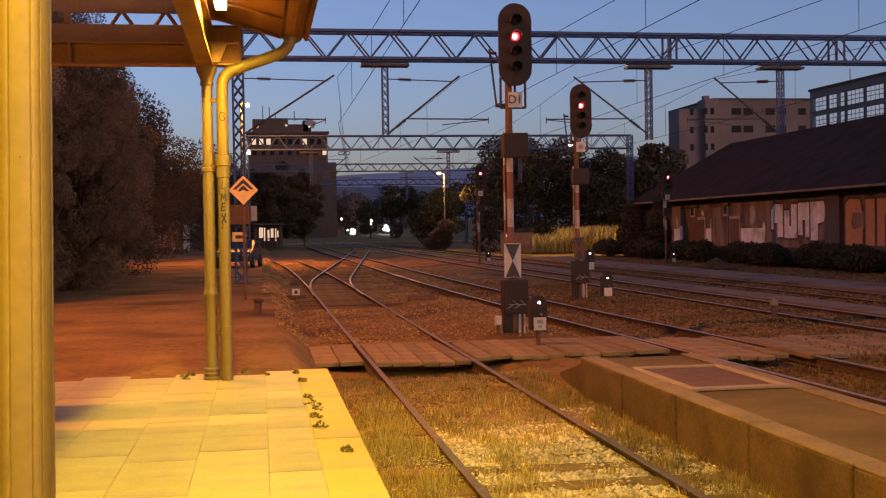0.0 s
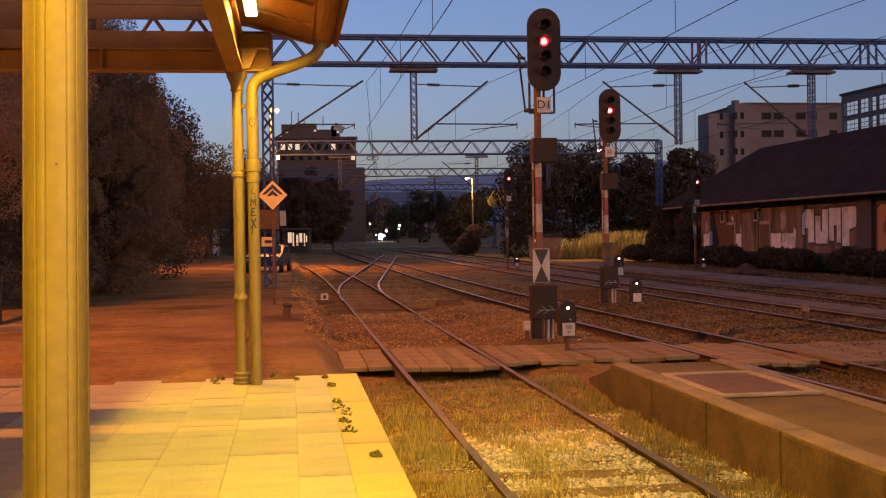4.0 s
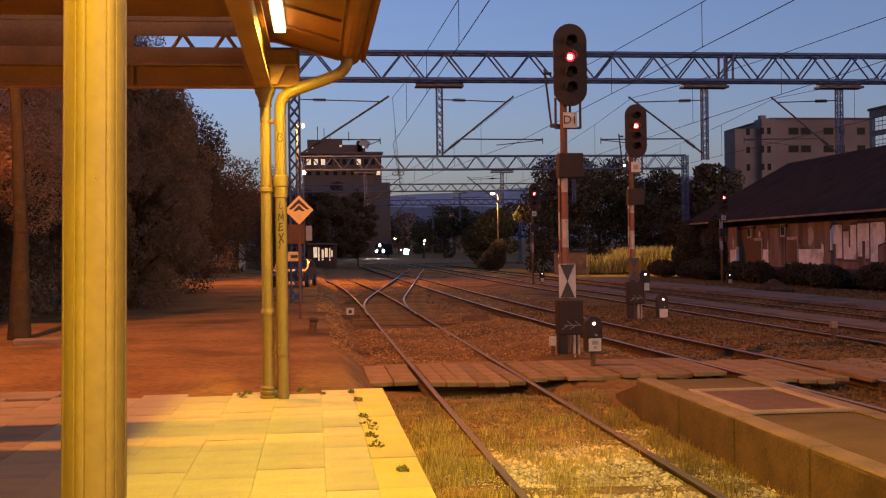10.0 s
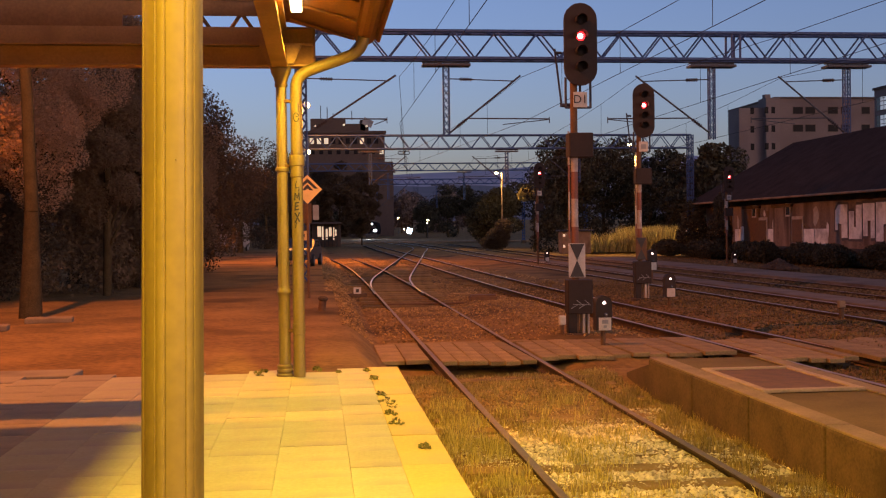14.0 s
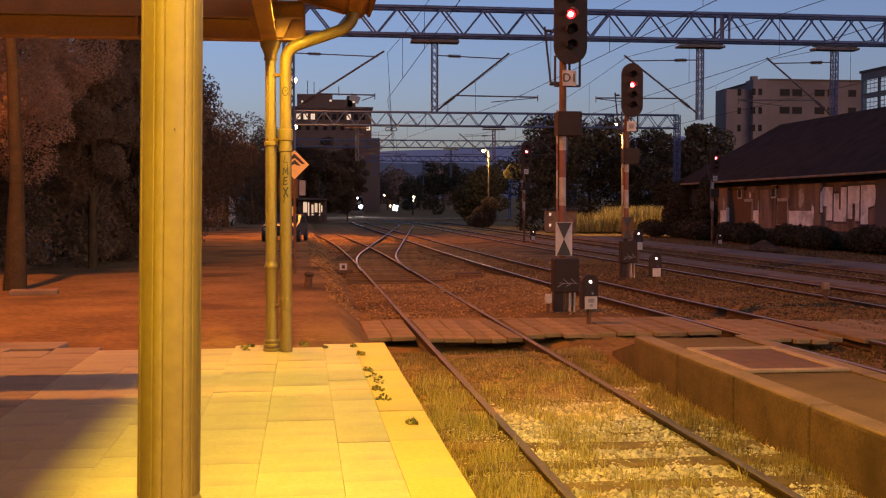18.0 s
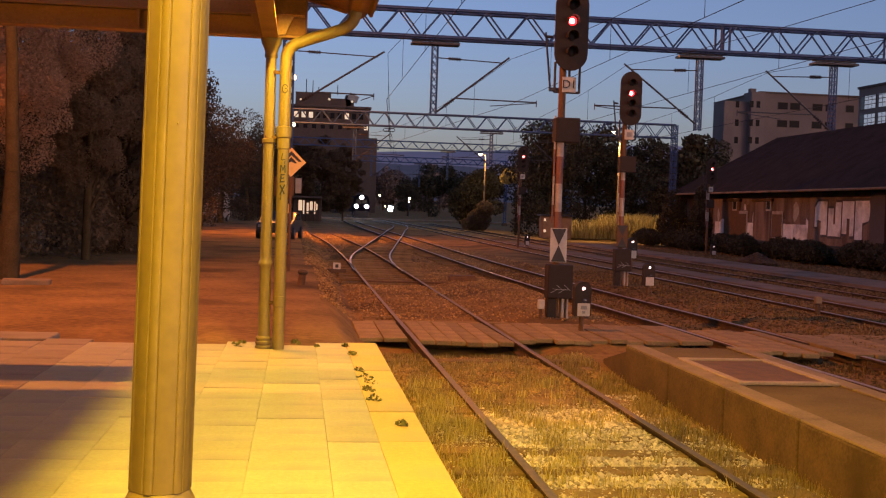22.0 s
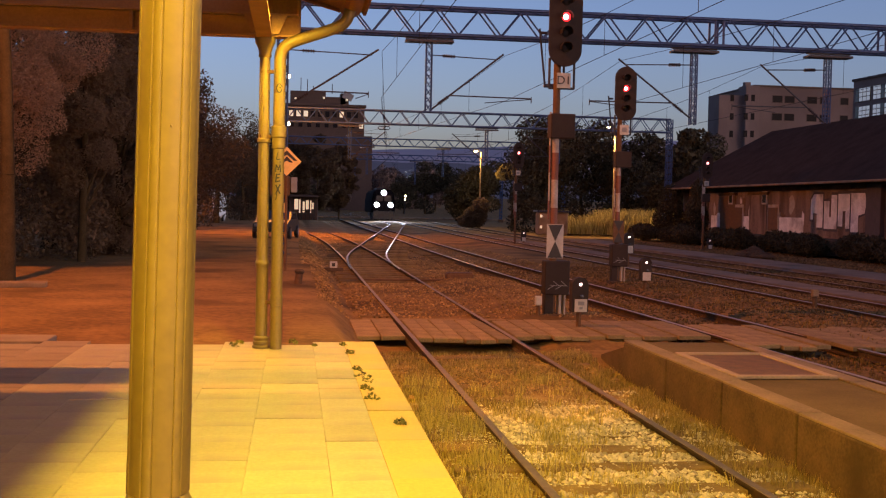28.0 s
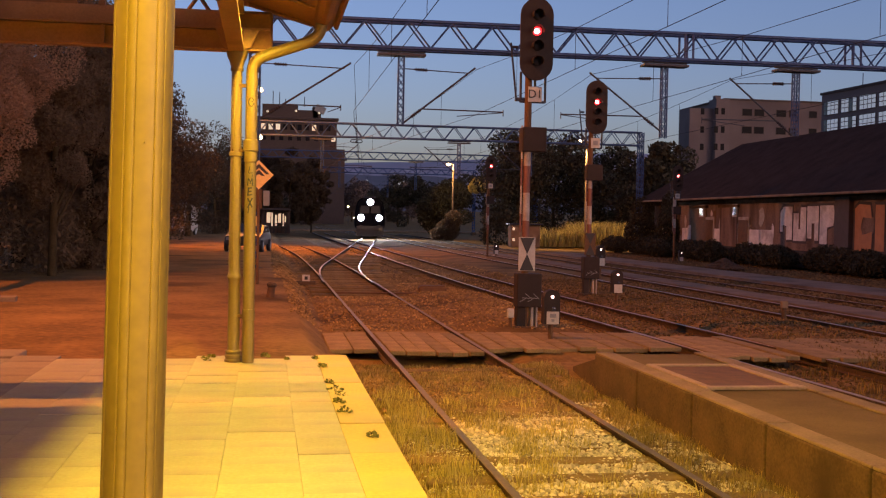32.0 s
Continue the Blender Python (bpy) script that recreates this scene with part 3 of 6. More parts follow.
for i in range(9):
    a = 2 * math.pi - math.pi * i / 8
    gut.append((-1.87 + 0.100 * math.cos(a), 3.86 + 0.085 * math.sin(a)))
part("gutter", prism(nbm(), gut, -8.0, 11.66), M_SOFFIT, canopy, "brown sheet gutter")
part("gutter_end", prism(nbm(), gut[:9], 11.64, 11.66), M_SOFFIT, canopy)
bm = prism(nbm(), [(-1.745, 3.785), (-1.715, 3.785), (-1.64, 4.11), (-1.67, 4.11)], -8.0, 11.64)
part("fascia", bm, M_SOFFIT, canopy, "brown eave board")
part("gutter_board", prism(nbm(), [(-1.775, 3.84), (-1.742, 3.788), (-1.655, 4.10), (-1.70, 4.10)], -8.0, 11.645), M_SOFFIT, canopy)
part("eave_sheet", prism(nbm(), [(-2.0, 3.875), (-1.63, 4.10), (-1.63, 4.12), (-2.6, 4.12), (-2.6, 4.06)], -8.0, 11.63), M_ROOF, canopy)
# downpipe
pipe = [(-2.575, 11.27, 0.40), (-2.575, 11.27, 3.24), (-2.566, 11.27, 3.33), (-2.525, 11.27, 3.40), (-2.43, 11.27, 3.45), (-2.05, 11.27, 3.58), (-1.96, 11.27, 3.63), (-1.91, 11.27, 3.70), (-1.89, 11.27, 3.80)]
smooth = [Vector(p) for p in pipe]
for _ in range(2):
    cut = [smooth[0]]
    for p, q in zip(smooth, smooth[1:]):
        cut += [p.lerp(q, 0.25), p.lerp(q, 0.75)]
    smooth = cut + [smooth[-1]]
dp = part("downpipe", tube(nbm(), smooth, 0.058, 16), M_COLUMN, canopy, "ochre rainwater pipe with scrawled marks", True)
for z, r in ((2.55, 0.075), (2.44, 0.066), (0.88, 0.063)):
    part("collar", lathe(nbm(), [(r - 0.012, z - 0.06), (r, z - 0.05), (r, z + 0.05), (r - 0.012, z + 0.06)], 20, (-2.575, 11.27, 0)), M_COLUMN, dp, "", True)
for z in (2.50, 0.86, 3.14):
    part("clamp", box(nbm(), (-2.65, 11.30, z), (0.22, 0.03, 0.035), 0.006), M_RUST, dp)
# scrawled tag: (x, z, width, height, turn) of each stroke, and a ring mark above it
for xx, zz, w, h, r in ((-0.012, 2.31, 0.007, 0.07, 12), (0.004, 2.278, 0.035, 0.008, -10), (0.018, 2.25, 0.007, 0.03, 0), (-0.022, 2.19, 0.013, 0.075, 4), (0.020, 2.19, 0.013, 0.075, -4), (-0.006, 2.20, 0.010, 0.06, -25), (0.008, 2.20, 0.010, 0.06, 25),
                        (-0.018, 2.095, 0.014, 0.085, 6), (0.002, 2.13, 0.034, 0.012, -12), (0.000, 2.097, 0.030, 0.012, -12), (0.003, 2.063, 0.036, 0.012, -12), (0.0, 1.985, 0.014, 0.11, 24), (0.0, 1.985, 0.014, 0.10, -26), (-0.014, 1.91, 0.008, 0.06, 8)):
    part("scrawl", box(nbm(), (0, 0, 0), (w, 0.010, h)), M_INK, dp, at=pose(-2.575 + xx, 11.27 - 0.0565 + 9 * xx * xx, zz, 0, r, 0))
bm = nbm()
tube(bm, [(0.026 * math.cos(a), 0.0, 0.042 * math.sin(a)) for a in np.linspace(0.3, 6.1, 15)], 0.005, 6)
box(bm, (0.008, 0, 0.004), (0.02, 0.008, 0.010))
part("ring_mark", bm, M_INK, dp, at=pose(-2.575, 11.27 - 0.056, 2.975))

# canopy strip light
def strip_light(y, x=-2.545, z=3.928):
    th = thing("strip_light", "lit fluorescent strip light under the canopy", "lamp", "canopy lights", at=pose(x, y, z))
    part("housing", box(nbm(), (0, 0, 0.02), (0.13, 1.25, 0.05), 0.012), M_SIGNW, th)
    part("tube", box(nbm(), (0, 0, -0.025), (0.105, 1.2, 0.035), 0.012), G_TUBE, th, "glowing yellow-white tube")


for yy in (10.0, 5.0, 0.8):
    strip_light(yy)
# unseen extra fixture, added to go with the warm fill light
strip_light(4.5, -7.2, 3.98)


# plain station wall that closes the platform's inner side
solo("wall_west", box(nbm(), (-10.6, 1.0, 2.2), (0.4, 20.0, 4.2), 0.02), M_PLASTER, "plain plastered station wall behind the platform", "wall", kind="structure")


# ---- catenary ----
def lattice(bm, x0, x1, y0, y1, z0, z1, pitch, r=0.025, leg=0.035):
    """An upright lattice tower."""
    for x in (x0, x1):
        for y in (y0, y1):
            rod(bm, (x, y, z0), (x, y, z1), leg, seg=6)
    n = max(1, round((z1 - z0) / pitch))
    for i in range(n):
        za, zb = z0 + (z1 - z0) * i / n, z0 + (z1 - z0) * (i + 1) / n
        a, b = (x0, x1) if i % 2 else (x1, x0)
        for y in (y0, y1):
            rod(bm, (a, y, za), (b, y, zb), r, seg=5)
            rod(bm, (b, y, za), (a, y, zb), r, seg=5)
        c, d = (y0, y1) if i % 2 else (y1, y0)
        for x in (x0, x1):
            rod(bm, (x, c, za), (x, d, zb), r, seg=5)
    return bm


def gantry(y, x0, x1, z0, z1, drops, masts, name="catenary_gantry"):
    th = thing(name, "blue-grey steel lattice gantry over the tracks carrying the overhead line", "gantry", "catenary gantries")
    dy = 0.28
    for yy in (y - dy, y + dy):
        for zz in (z0, z1):
            part("chord", rod(nbm(), (x0, yy, zz), (x1, yy, zz), 0.055, seg=6), M_STEEL, th)
    n = round((x1 - x0) / 0.70)
    w = (x1 - x0) / n
    for i in range(n):
        a, b = (z0, z1) if i % 2 == 0 else (z1, z0)
        bm = nbm()
        for yy in (y - dy, y + dy):
            rod(bm, (x0 + i * w, yy, a), (x0 + (i + 1) * w, yy, b), 0.03, seg=5)
        rod(bm, (x0 + i * w, y - dy, a), (x0 + (i + 1) * w, y + dy, a), 0.018, seg=5)
        rod(bm, (x0 + i * w, y - dy, b), (x0 + (i + 1) * w, y + dy, b), 0.018, seg=5)
        part("diagonal", bm, M_STEEL, th)
    for x in masts:
        part("mast", lattice(nbm(), x - 0.165, x + 0.165, y - 0.2, y + 0.2, -0.2, z1, 0.42), M_STEEL, th, "lattice steel mast")
        part("foot", box(nbm(), (x, y, 0.0), (0.7, 0.7, 0.5), 0.03), M_CONC, th, "concrete footing")
    for x, zf, side, reach in drops:
        d = part("drop_arm", lattice(nbm(), x - 0.09, x + 0.09, y - 0.09, y + 0.09, zf, z0 - 0.22, 0.24, 0.012, 0.022), M_STEEL, th, "narrow hanging lattice post")
        bm = box(nbm(), (x, y, z0 - 0.20), (1.55, 0.5, 0.07))
        box(bm, (x, y, z0 - 0.09), (1.55, 0.08, 0.06))
        part("hanger_plate", bm, M_STEELDARK, d)
        cantilever(x + side * 0.09, y, side, reach, th)
    return th


def cantilever(x, y, side, reach, th, beyond=0.95):
    """Bracket arms with insulators that hold the wire over a track."""
    low, tip = Vector((x, y, 4.98)), Vector((x + side * reach, y, 6.85))
    t0, t1 = Vector((x, y, 6.74)), Vector((x + side * (reach - 0.2), y, 6.67))
    bm = rod(nbm(), low, tip, 0.032, seg=6)
    rod(bm, t0, t1, 0.018, seg=6)
    xs, xe = x + side * reach * 0.25, x + side * (reach + beyond)
    rod(bm, (xs, y, 5.46), (xe, y, 5.44), 0.022, seg=6)
    rod(bm, (xe, y, 5.42), (x + side * reach * 0.75, y, 5.26), 0.014, seg=6)
    rod(bm, (xe, y, 5.50), (xe, y, 5.30), 0.016, seg=6)
    arm = part("bracket_arm", bm, M_STEELDARK, th)
    for p0, p1, f0 in ((low, tip, 0.10), (t0, t1, 0.16)):
        d = (p1 - p0).normalized()
        c = p0.lerp(p1, f0)
        bm = rod(nbm(), c, c + d * 0.42, 0.03, seg=8)
        for k in range(5):
            rod(bm, c + d * (0.04 + 0.08 * k), c + d * (0.07 + 0.08 * k), 0.06, seg=10)
        part("insulator", bm, M_INSUL, arm, "ribbed brown insulator")


gantry(36.4, -9.85, 30.0, 7.37, 8.24, ((1.82, 4.93, 1, 2.35), (10.7, 4.75, -1, 2.5), (15.4, 4.95, -1, 2.3)), (-2.85, 30.0))
g1 = bpy.data.objects["catenary_gantry"]
for x in (11.45, 17.47):
    for xx in (x - 0.14, x + 0.14):
        for yy in (36.12, 36.68):
            part("joint_post", rod(nbm(), (xx, yy, 7.37), (xx, yy, 8.24), 0.04, seg=6), M_STEEL, g1)
cantilever(-2.68, 36.4, 1, 2.87, bpy.data.objects["catenary_gantry"], -0.3)
gantry(76.2, -3.1, 23.4, 7.35, 8.25, ((1.2, 4.95, 1, 2.3), (10.5, 5.0, -1, 2.3), (15.5, 5.0, -1, 2.2)), (-3.1, 23.4))
gantry(118.0, -4.0, 26.0, 8.1, 8.85, ((5.0, 5.1, 1, 2.2), (13.0, 5.0, -1, 2.2)), (-4.0, 26.0))
gantry(160.0, -5.0, 27.0, 8.4, 9.1, ((6.0, 5.1, 1, 2.2), (14.5, 5.0, -1, 2.2)), (-5.0, 27.0))


def overhead(xs, name="overhead_line"):
    """Contact and carrier wire over a track, with droppers, from gantry to gantry."""
    th = thing(name, "thin dark overhead contact wires with droppers", "wire", "overhead lines")
    for (y0, x0), (y1, x1) in zip(xs, xs[1:]):
        n = 8
        low, high = [], []
        for i in range(n + 1):
            a = i / n
            ya, xa, za = y0 + (y1 - y0) * a, x0 + (x1 - x0) * a, 6.80 - 0.75 * 4 * a * (1 - a)
            low.append((xa, ya, 5.32))
            high.append((xa, ya, za))
            if 0 < i < n:
                part("dropper", rod(nbm(), (xa, ya, 5.32), (xa, ya, za), 0.006, seg=4), M_WIRE, th)
        part("contact_wire", tube(nbm(), low, 0.0075, 5), M_WIRE, th)
        part("carrier_wire", tube(nbm(), high, 0.0075, 5), M_WIRE, th)


overhead([(-10, 0.1), (36.4, 0.3), (76.2, 3.7), (118, 8.3), (160, 8.9)])
overhead([(-10, 4.8), (36.4, 4.3), (76.2, 1.2), (118, -1.0)])
overhead([(-10, 9.0), (36.4, 8.2), (76.2, 8.3), (118, 10.6), (160, 11.5)])
overhead([(-10, 12.7), (36.4, 13.1), (76.2, 13.3), (118, 14.0), (160, 15)])


insul = thing("section_insulator", "small dark frame insulator hung in the contact wire", "insulator", at=pose(1.51, 50.6, 5.30))
part("runner", tube(nbm(), [(-0.27, 0, 0.02), (-0.22, 0, 0.10), (0.22, 0, 0.10), (0.27, 0, 0.02), (0.20, 0, -0.04), (-0.20, 0, -0.04), (-0.27, 0, 0.02)], 0.018, 6), M_INSUL, insul)
part("hanger", rod(nbm(), (0, 0, 0.10), (0, 0, 0.62), 0.014, seg=6), M_WIRE, insul)
part("core", rod(nbm(), (0, -0.35, 0.03), (0, 0.35, 0.03), 0.03, seg=8), M_INSUL, insul)

# ---- signals ----
def stadium(w, h, k=10):
    """An upright outline with round ends, about its centre."""
    r = w / 2
    out = [(r * math.cos(math.pi * i / k), h / 2 - r + r * math.sin(math.pi * i / k)) for i in range(k + 1)]
    return out + [(-x, -z) for x, z in out]


def main_signal(x, y, base, label, top=5.66, text=None, full=True, s=1.0, face=None):
    """A colour-light signal: its oval head tops out at height top over the rails."""
    th = thing("light_signal", label, "signal", "main signals", at=pose(x, y, base))
    h, w, hx = 1.40 * s, 0.57 * s, 0.10
    hc = top - base - h / 2
    head = part("signal_head", prism(nbm(), stadium(w, h), -0.02, 0.03, Matrix.Translation((hx, -0.12, hc))), M_BLACK, th, "black oval background board")
    part("lamp_case", box(nbm(), (hx, 0.02, hc), (w * 0.6, 0.2, h * 0.86), 0.03), M_BLACK, head)
    for i in range(4):
        z = hc + h * (0.285 - 0.188 * i)
        g = G_RED if i == 1 else M_LENS
        part("lens", lathe(nbm(), [(0.075 * s, 0), (0.075 * s, 0.01), (0.05 * s, 0.025)], 20), g, head, "lit red lens" if i == 1 else "", True, at=pose(hx, -0.14, z, 90, 0, 0))
        # extra disc gives the red lens its overbright pale middle
        if i == 1:
            part("glare_core", lathe(nbm(), [(0.046 * s, 0), (0.046 * s, 0.008), (0.03 * s, 0.014)], 16), G_REDC, head, "pale glare spot on the lit lens", True, at=pose(hx - 0.012, -0.163, z - 0.005, 90, 0, 0))
        bm = nbm()
        k = 12
        for j in range(k):
            a0, a1 = math.pi * (j / k * 1.2 - 0.1), math.pi * ((j + 1) / k * 1.2 - 0.1)
            r0 = 0.092 * s
            v = [bm.verts.new((hx + r0 * math.cos(a), yy, z + r0 * math.sin(a))) for a in (a0, a1) for yy in (-0.14, -0.30)]
            bm.faces.new((v[0], v[1], v[3], v[2]))
        bmesh.ops.remove_doubles(bm, verts=bm.verts[:], dist=0.001)
        bmesh.ops.solidify(bm, geom=bm.faces[:], thickness=0.006)
        part("hood", bm, M_BLACK, head)
    zs = [0.0, 1.47, 1.79, 2.27, 2.73, 3.3, hc - h / 2 + 0.1]
    for i in range(len(zs) - 1):
        part("mast_band", rod(nbm(), (0, 0, zs[i]), (0, 0, zs[i + 1]), 0.062 * s, seg=16), (M_RUST, M_MASTR, M_MASTW, M_MASTR, M_MASTW, M_RUST)[i], th, "", True)
    for i in range(1, 5):
        part("cable_duct", box(nbm(), (-0.095 * s, 0.0, (zs[i] + zs[i + 1]) / 2 + 0.12), (0.022, 0.05, zs[i + 1] - zs[i])), (M_MASTW, M_MASTR)[i % 2], th)
    part("mast_top", rod(nbm(), (0.02, 0, hc - h / 2 + 0.1), (0.08, 0, hc), 0.05 * s, seg=12), M_BLACK, th)
    zt = hc - h / 2 - 0.23
    plate = part("name_plate", box(nbm(), (0.095, -0.085, zt), (0.24 * s, 0.012, 0.26 * s), 0.004), M_SIGNW, th, "white plate with the signal's name")
    if text:
        letters(text, 0.20, M_INK, plate, pose(0.095, -0.096, zt, 90, 0, 0))
    else:
        part("mark", box(nbm(), (0.095, -0.094, zt), (0.13 * s, 0.006, 0.12 * s)), M_GREY, plate)
    bm = nbm()
    for sx in (-0.13 * s, 0.12 * s, 0.30 * s):
        rod(bm, (sx, 0.03, hc - h / 2 + 0.16), (sx, 0.03, zt - 0.13), 0.022 * s, seg=6)
    rod(bm, (-0.14 * s, 0.03, zt - 0.12), (0.30 * s, 0.03, zt - 0.12), 0.022 * s, seg=6)
    rod(bm, (-0.19 * s, 0.05, hc - 0.12), (-0.31 * s, 0.05, hc - 0.12), 0.025 * s, seg=6)
    rod(bm, (-0.31 * s, 0.05, hc - 0.05), (-0.20 * s, 0.05, zt - 0.08), 0.018 * s, seg=6)
    rod(bm, (-0.22 * s, 0.05, zt - 0.08), (-0.02, 0.05, zt - 0.08), 0.035 * s, seg=6)
    part("guard_frame", bm, M_STEELDARK, th)
    part("relay_box", box(nbm(), (0.10, 0.02, zt - 0.77), (0.42 * s, 0.3, 0.42 * s), 0.02), M_BLACK, th, "black metal box on the mast")
    if full:
        zc = 1.30 - base
        board = part("hourglass_board", box(nbm(), (0.01, -0.09, zc), (0.29, 0.015, 0.58), 0.004), face or M_SIGNW, th, "board with a black hourglass mark")
        for sg in (-1, 1):
            part("triangle", prism(nbm(), [(0.01, zc), (-0.115, zc + sg * 0.28), (0.135, zc + sg * 0.28)], -0.108, -0.10), M_INK, board)
        cab = part("lower_cabinet", box(nbm(), (0.055, 0.0, 0.68 - base), (0.43, 0.30, 0.58), 0.02), M_BLACK, th, "dark cabinet with scratched marks")
        for k in range(6):
            part("scratch", box(nbm(), (0, 0, 0), (0.14, 0.004, 0.009)), M_GREY, cab, at=pose(-0.05 + 0.045 * k, -0.153, 0.52 - base + 0.03 * (k % 3), 0, 35 * (k % 3) - 30, 0))
        for sx, ww in ((-0.07, 0.15), (0.20, 0.035), (0.12, 0.05)):
            part("cabinet_leg", box(nbm(), (sx, 0, 0.20 - base), (ww, 0.2, 0.40), 0.01), M_BLACK if ww > 0.1 else M_MASTW, th)
    part("base", box(nbm(), (0, 0, -0.12), (0.4, 0.4, 0.20), 0.03), M_CONC, th, "concrete base")
    return th


main_signal(1.99, 18.9, 0.08, "tall mast signal showing red above a D1 plate", 5.66, "D1")
main_signal(5.97, 28.7, 0.03, "tall mast signal showing red beside the second track", 5.58, face=M_RUST)
main_signal(9.42, 60.0, -0.1, "distant mast signal showing red between the tracks", 5.40, None, False)
main_signal(19.12, 57.7, -0.1, "distant mast signal showing red before the old shed", 5.02, None, False)


def dwarf(x, y, base, label, lit=G_WHITE, text=True):
    th = thing("dwarf_signal", label, "signal", "dwarf signals", at=pose(x, y, base))
    body = part("case", prism(nbm(), [(-0.13, 0.10), (0.13, 0.10), (0.13, 0.52)] + [(0.13 * math.cos(a), 0.52 + 0.12 * math.sin(a)) for a in np.linspace(0.2, math.pi - 0.2, 9)] + [(-0.13, 0.52)], -0.08, 0.10), M_BLACK, th, "black rounded lamp case")
    part("lens", lathe(nbm(), [(0.023, 0), (0.023, 0.012), (0.014, 0.02)], 16), lit, body, "lit white lens", True, at=pose(0.0, -0.082, 0.53, 90, 0, 0))
    part("dark_lens", lathe(nbm(), [(0.035, 0), (0.035, 0.012), (0.02, 0.02)], 16), M_GLASSD, body, "", True, at=pose(0.02, -0.082, 0.34, 90, 0, 0))
    pl = part("number_plate", box(nbm(), (0.01, -0.09, 0.20), (0.20, 0.012, 0.20), 0.004), M_SIGNW, th, "white number plate")
    if text:
        part("plate_mark", box(nbm(), (0.01, -0.098, 0.235), (0.10, 0.004, 0.06)), M_GREY, pl)
        part("plate_mark", box(nbm(), (0.01, -0.098, 0.16), (0.05, 0.004, 0.04)), M_GREY, pl)
    part("foot", rod(nbm(), (0, 0, -0.25), (0, 0, 0.12), 0.04), M_RUST, th)


dwarf(2.04, 17.24, 0.15, "small dwarf signal with a white light beside the crossing")
dwarf(5.9, 26.0, 0.10, "small dwarf signal with a white light by the track", text=False)
dwarf(9.9, 60.0, 0.0, "far dwarf signal with a white light", text=False)
dwarf(6.43, 29.2, 0.62, "far dwarf signal with a white light on a post", text=False)
dwarf(19.25, 57.0, -0.15, "far dwarf signal with a white light near the shed", text=False)


# ---- signs and yard things ----
sign = thing("points_sign", "orange diamond sign with dark chevrons on a thin post", "sign", at=pose(-2.60, 26.3, 0.20))
part("post", rod(nbm(), (0, 0, -0.1), (0, 0, 2.30), 0.032, seg=12), M_RUST, sign)
bm = prism(nbm(), [(0, -0.335), (0.335, 0), (0, 0.335), (-0.335, 0)], -0.05, -0.035, Matrix.Translation((0, 0, 2.62)))
dia = part("diamond_plate", bm, M_SIGNO, sign)
for z, w in ((0.255, 0.24), (0.115, 0.14)):
    bm = prism(nbm(), [(0, z), (w, z - w), (w - 0.075, z - w - 0.0), (0, z - 0.10), (-w + 0.075, z - w), (-w, z - w)], -0.056, -0.051, Matrix.Translation((0, 0, 2.62)))
    part("chevron", bm, M_INK, dia)

bol = thing("track_bollard", "short rusty bollard leaning beside the track", "bollard", at=pose(-2.33, 22.2, 0.18, 0, 6, 0))
part("stem", lathe(nbm(), [(0.10, -0.05), (0.085, 0.06), (0.075, 0.20), (0.070, 0.32)], 16), M_RUST, bol, "", True)
part("head", lathe(nbm(), [(0.072, 0.31), (0.095, 0.33), (0.100, 0.37), (0.06, 0.40)], 16), M_CONC, bol, "pale cap", True)

cab_box = thing("cable_box", "small pale cable box on a stub beside the signal", "box", at=pose(1.72, 18.75, 0.04))
part("stub", rod(nbm(), (0, 0, -0.1), (0, 0, 0.18), 0.03, seg=8), M_RUST, cab_box)
part("case", box(nbm(), (0, 0, 0.25), (0.11, 0.10, 0.16), 0.02), M_SIGNW, cab_box)

pin = thing("points_marker", "small white points marker on a low stand", "marker", at=pose(-1.25, 33.1, -0.1))
part("stand", box(nbm(), (0, 0, 0.06), (0.55, 0.25, 0.10), 0.01), M_CONC, pin)
part("plate", box(nbm(), (0.0, -0.05, 0.20), (0.22, 0.02, 0.20), 0.005), M_SIGNW, pin)
part("mark", box(nbm(), (0.0, -0.063, 0.20), (0.09, 0.006, 0.10), 0.002), M_INK, pin)

mot = thing("points_motor", "dark rusty points motor box beside the rails", "box", at=pose(1.85, 28.9, -0.12))
part("case", box(nbm(), (0, 0, 0.12), (0.70, 0.40, 0.26), 0.03), M_RUST, mot)
part("lid", box(nbm(), (0, 0, 0.265), (0.64, 0.36, 0.03), 0.01), M_RUST, mot)
part("throw_rod", rod(nbm(), (-0.35, 0, 0.07), (-2.6, 0, 0.07), 0.022), M_RUST, mot)

post = thing("short_post", "short pale marker post between the tracks", "post", at=pose(8.0, 21.5, -0.1))
part("stem", rod(nbm(), (0, 0, 0), (0, 0, 0.34), 0.05, seg=12), M_CONC, post)
part("cap", box(nbm(), (0, 0, 0.37), (0.14, 0.12, 0.15), 0.02), M_CONC_L, post)

# ---- shed with painted wall ----
shed = thing("old_goods_shed", "long goods shed with painted plaster walls and a tiled roof", "building")
SX, SX2 = 24.2, 35.0
SY0, SY1 = 18.0, 75.3
part("wall", box(nbm(), ((SX + SX2) / 2, (SY0 + SY1) / 2, 1.75), (SX2 - SX, SY1 - SY0, 3.9), 0.03), M_PLASTER, shed)
bm = nbm()
# hipped roof: eaves, ridge, and a slope at the far end
ex0, ex1, ey0, ey1 = SX - 1.1, SX2 + 1.1, SY0 - 0.6, SY1 + 0.6
ring = [(ex0, ey0), (ex1, ey0), (ex1, ey1), (ex0, ey1)]
lo = [bm.verts.new((x, y, 3.35)) for x, y in ring]
up = [bm.verts.new((x, y, 3.50)) for x, y in ring]
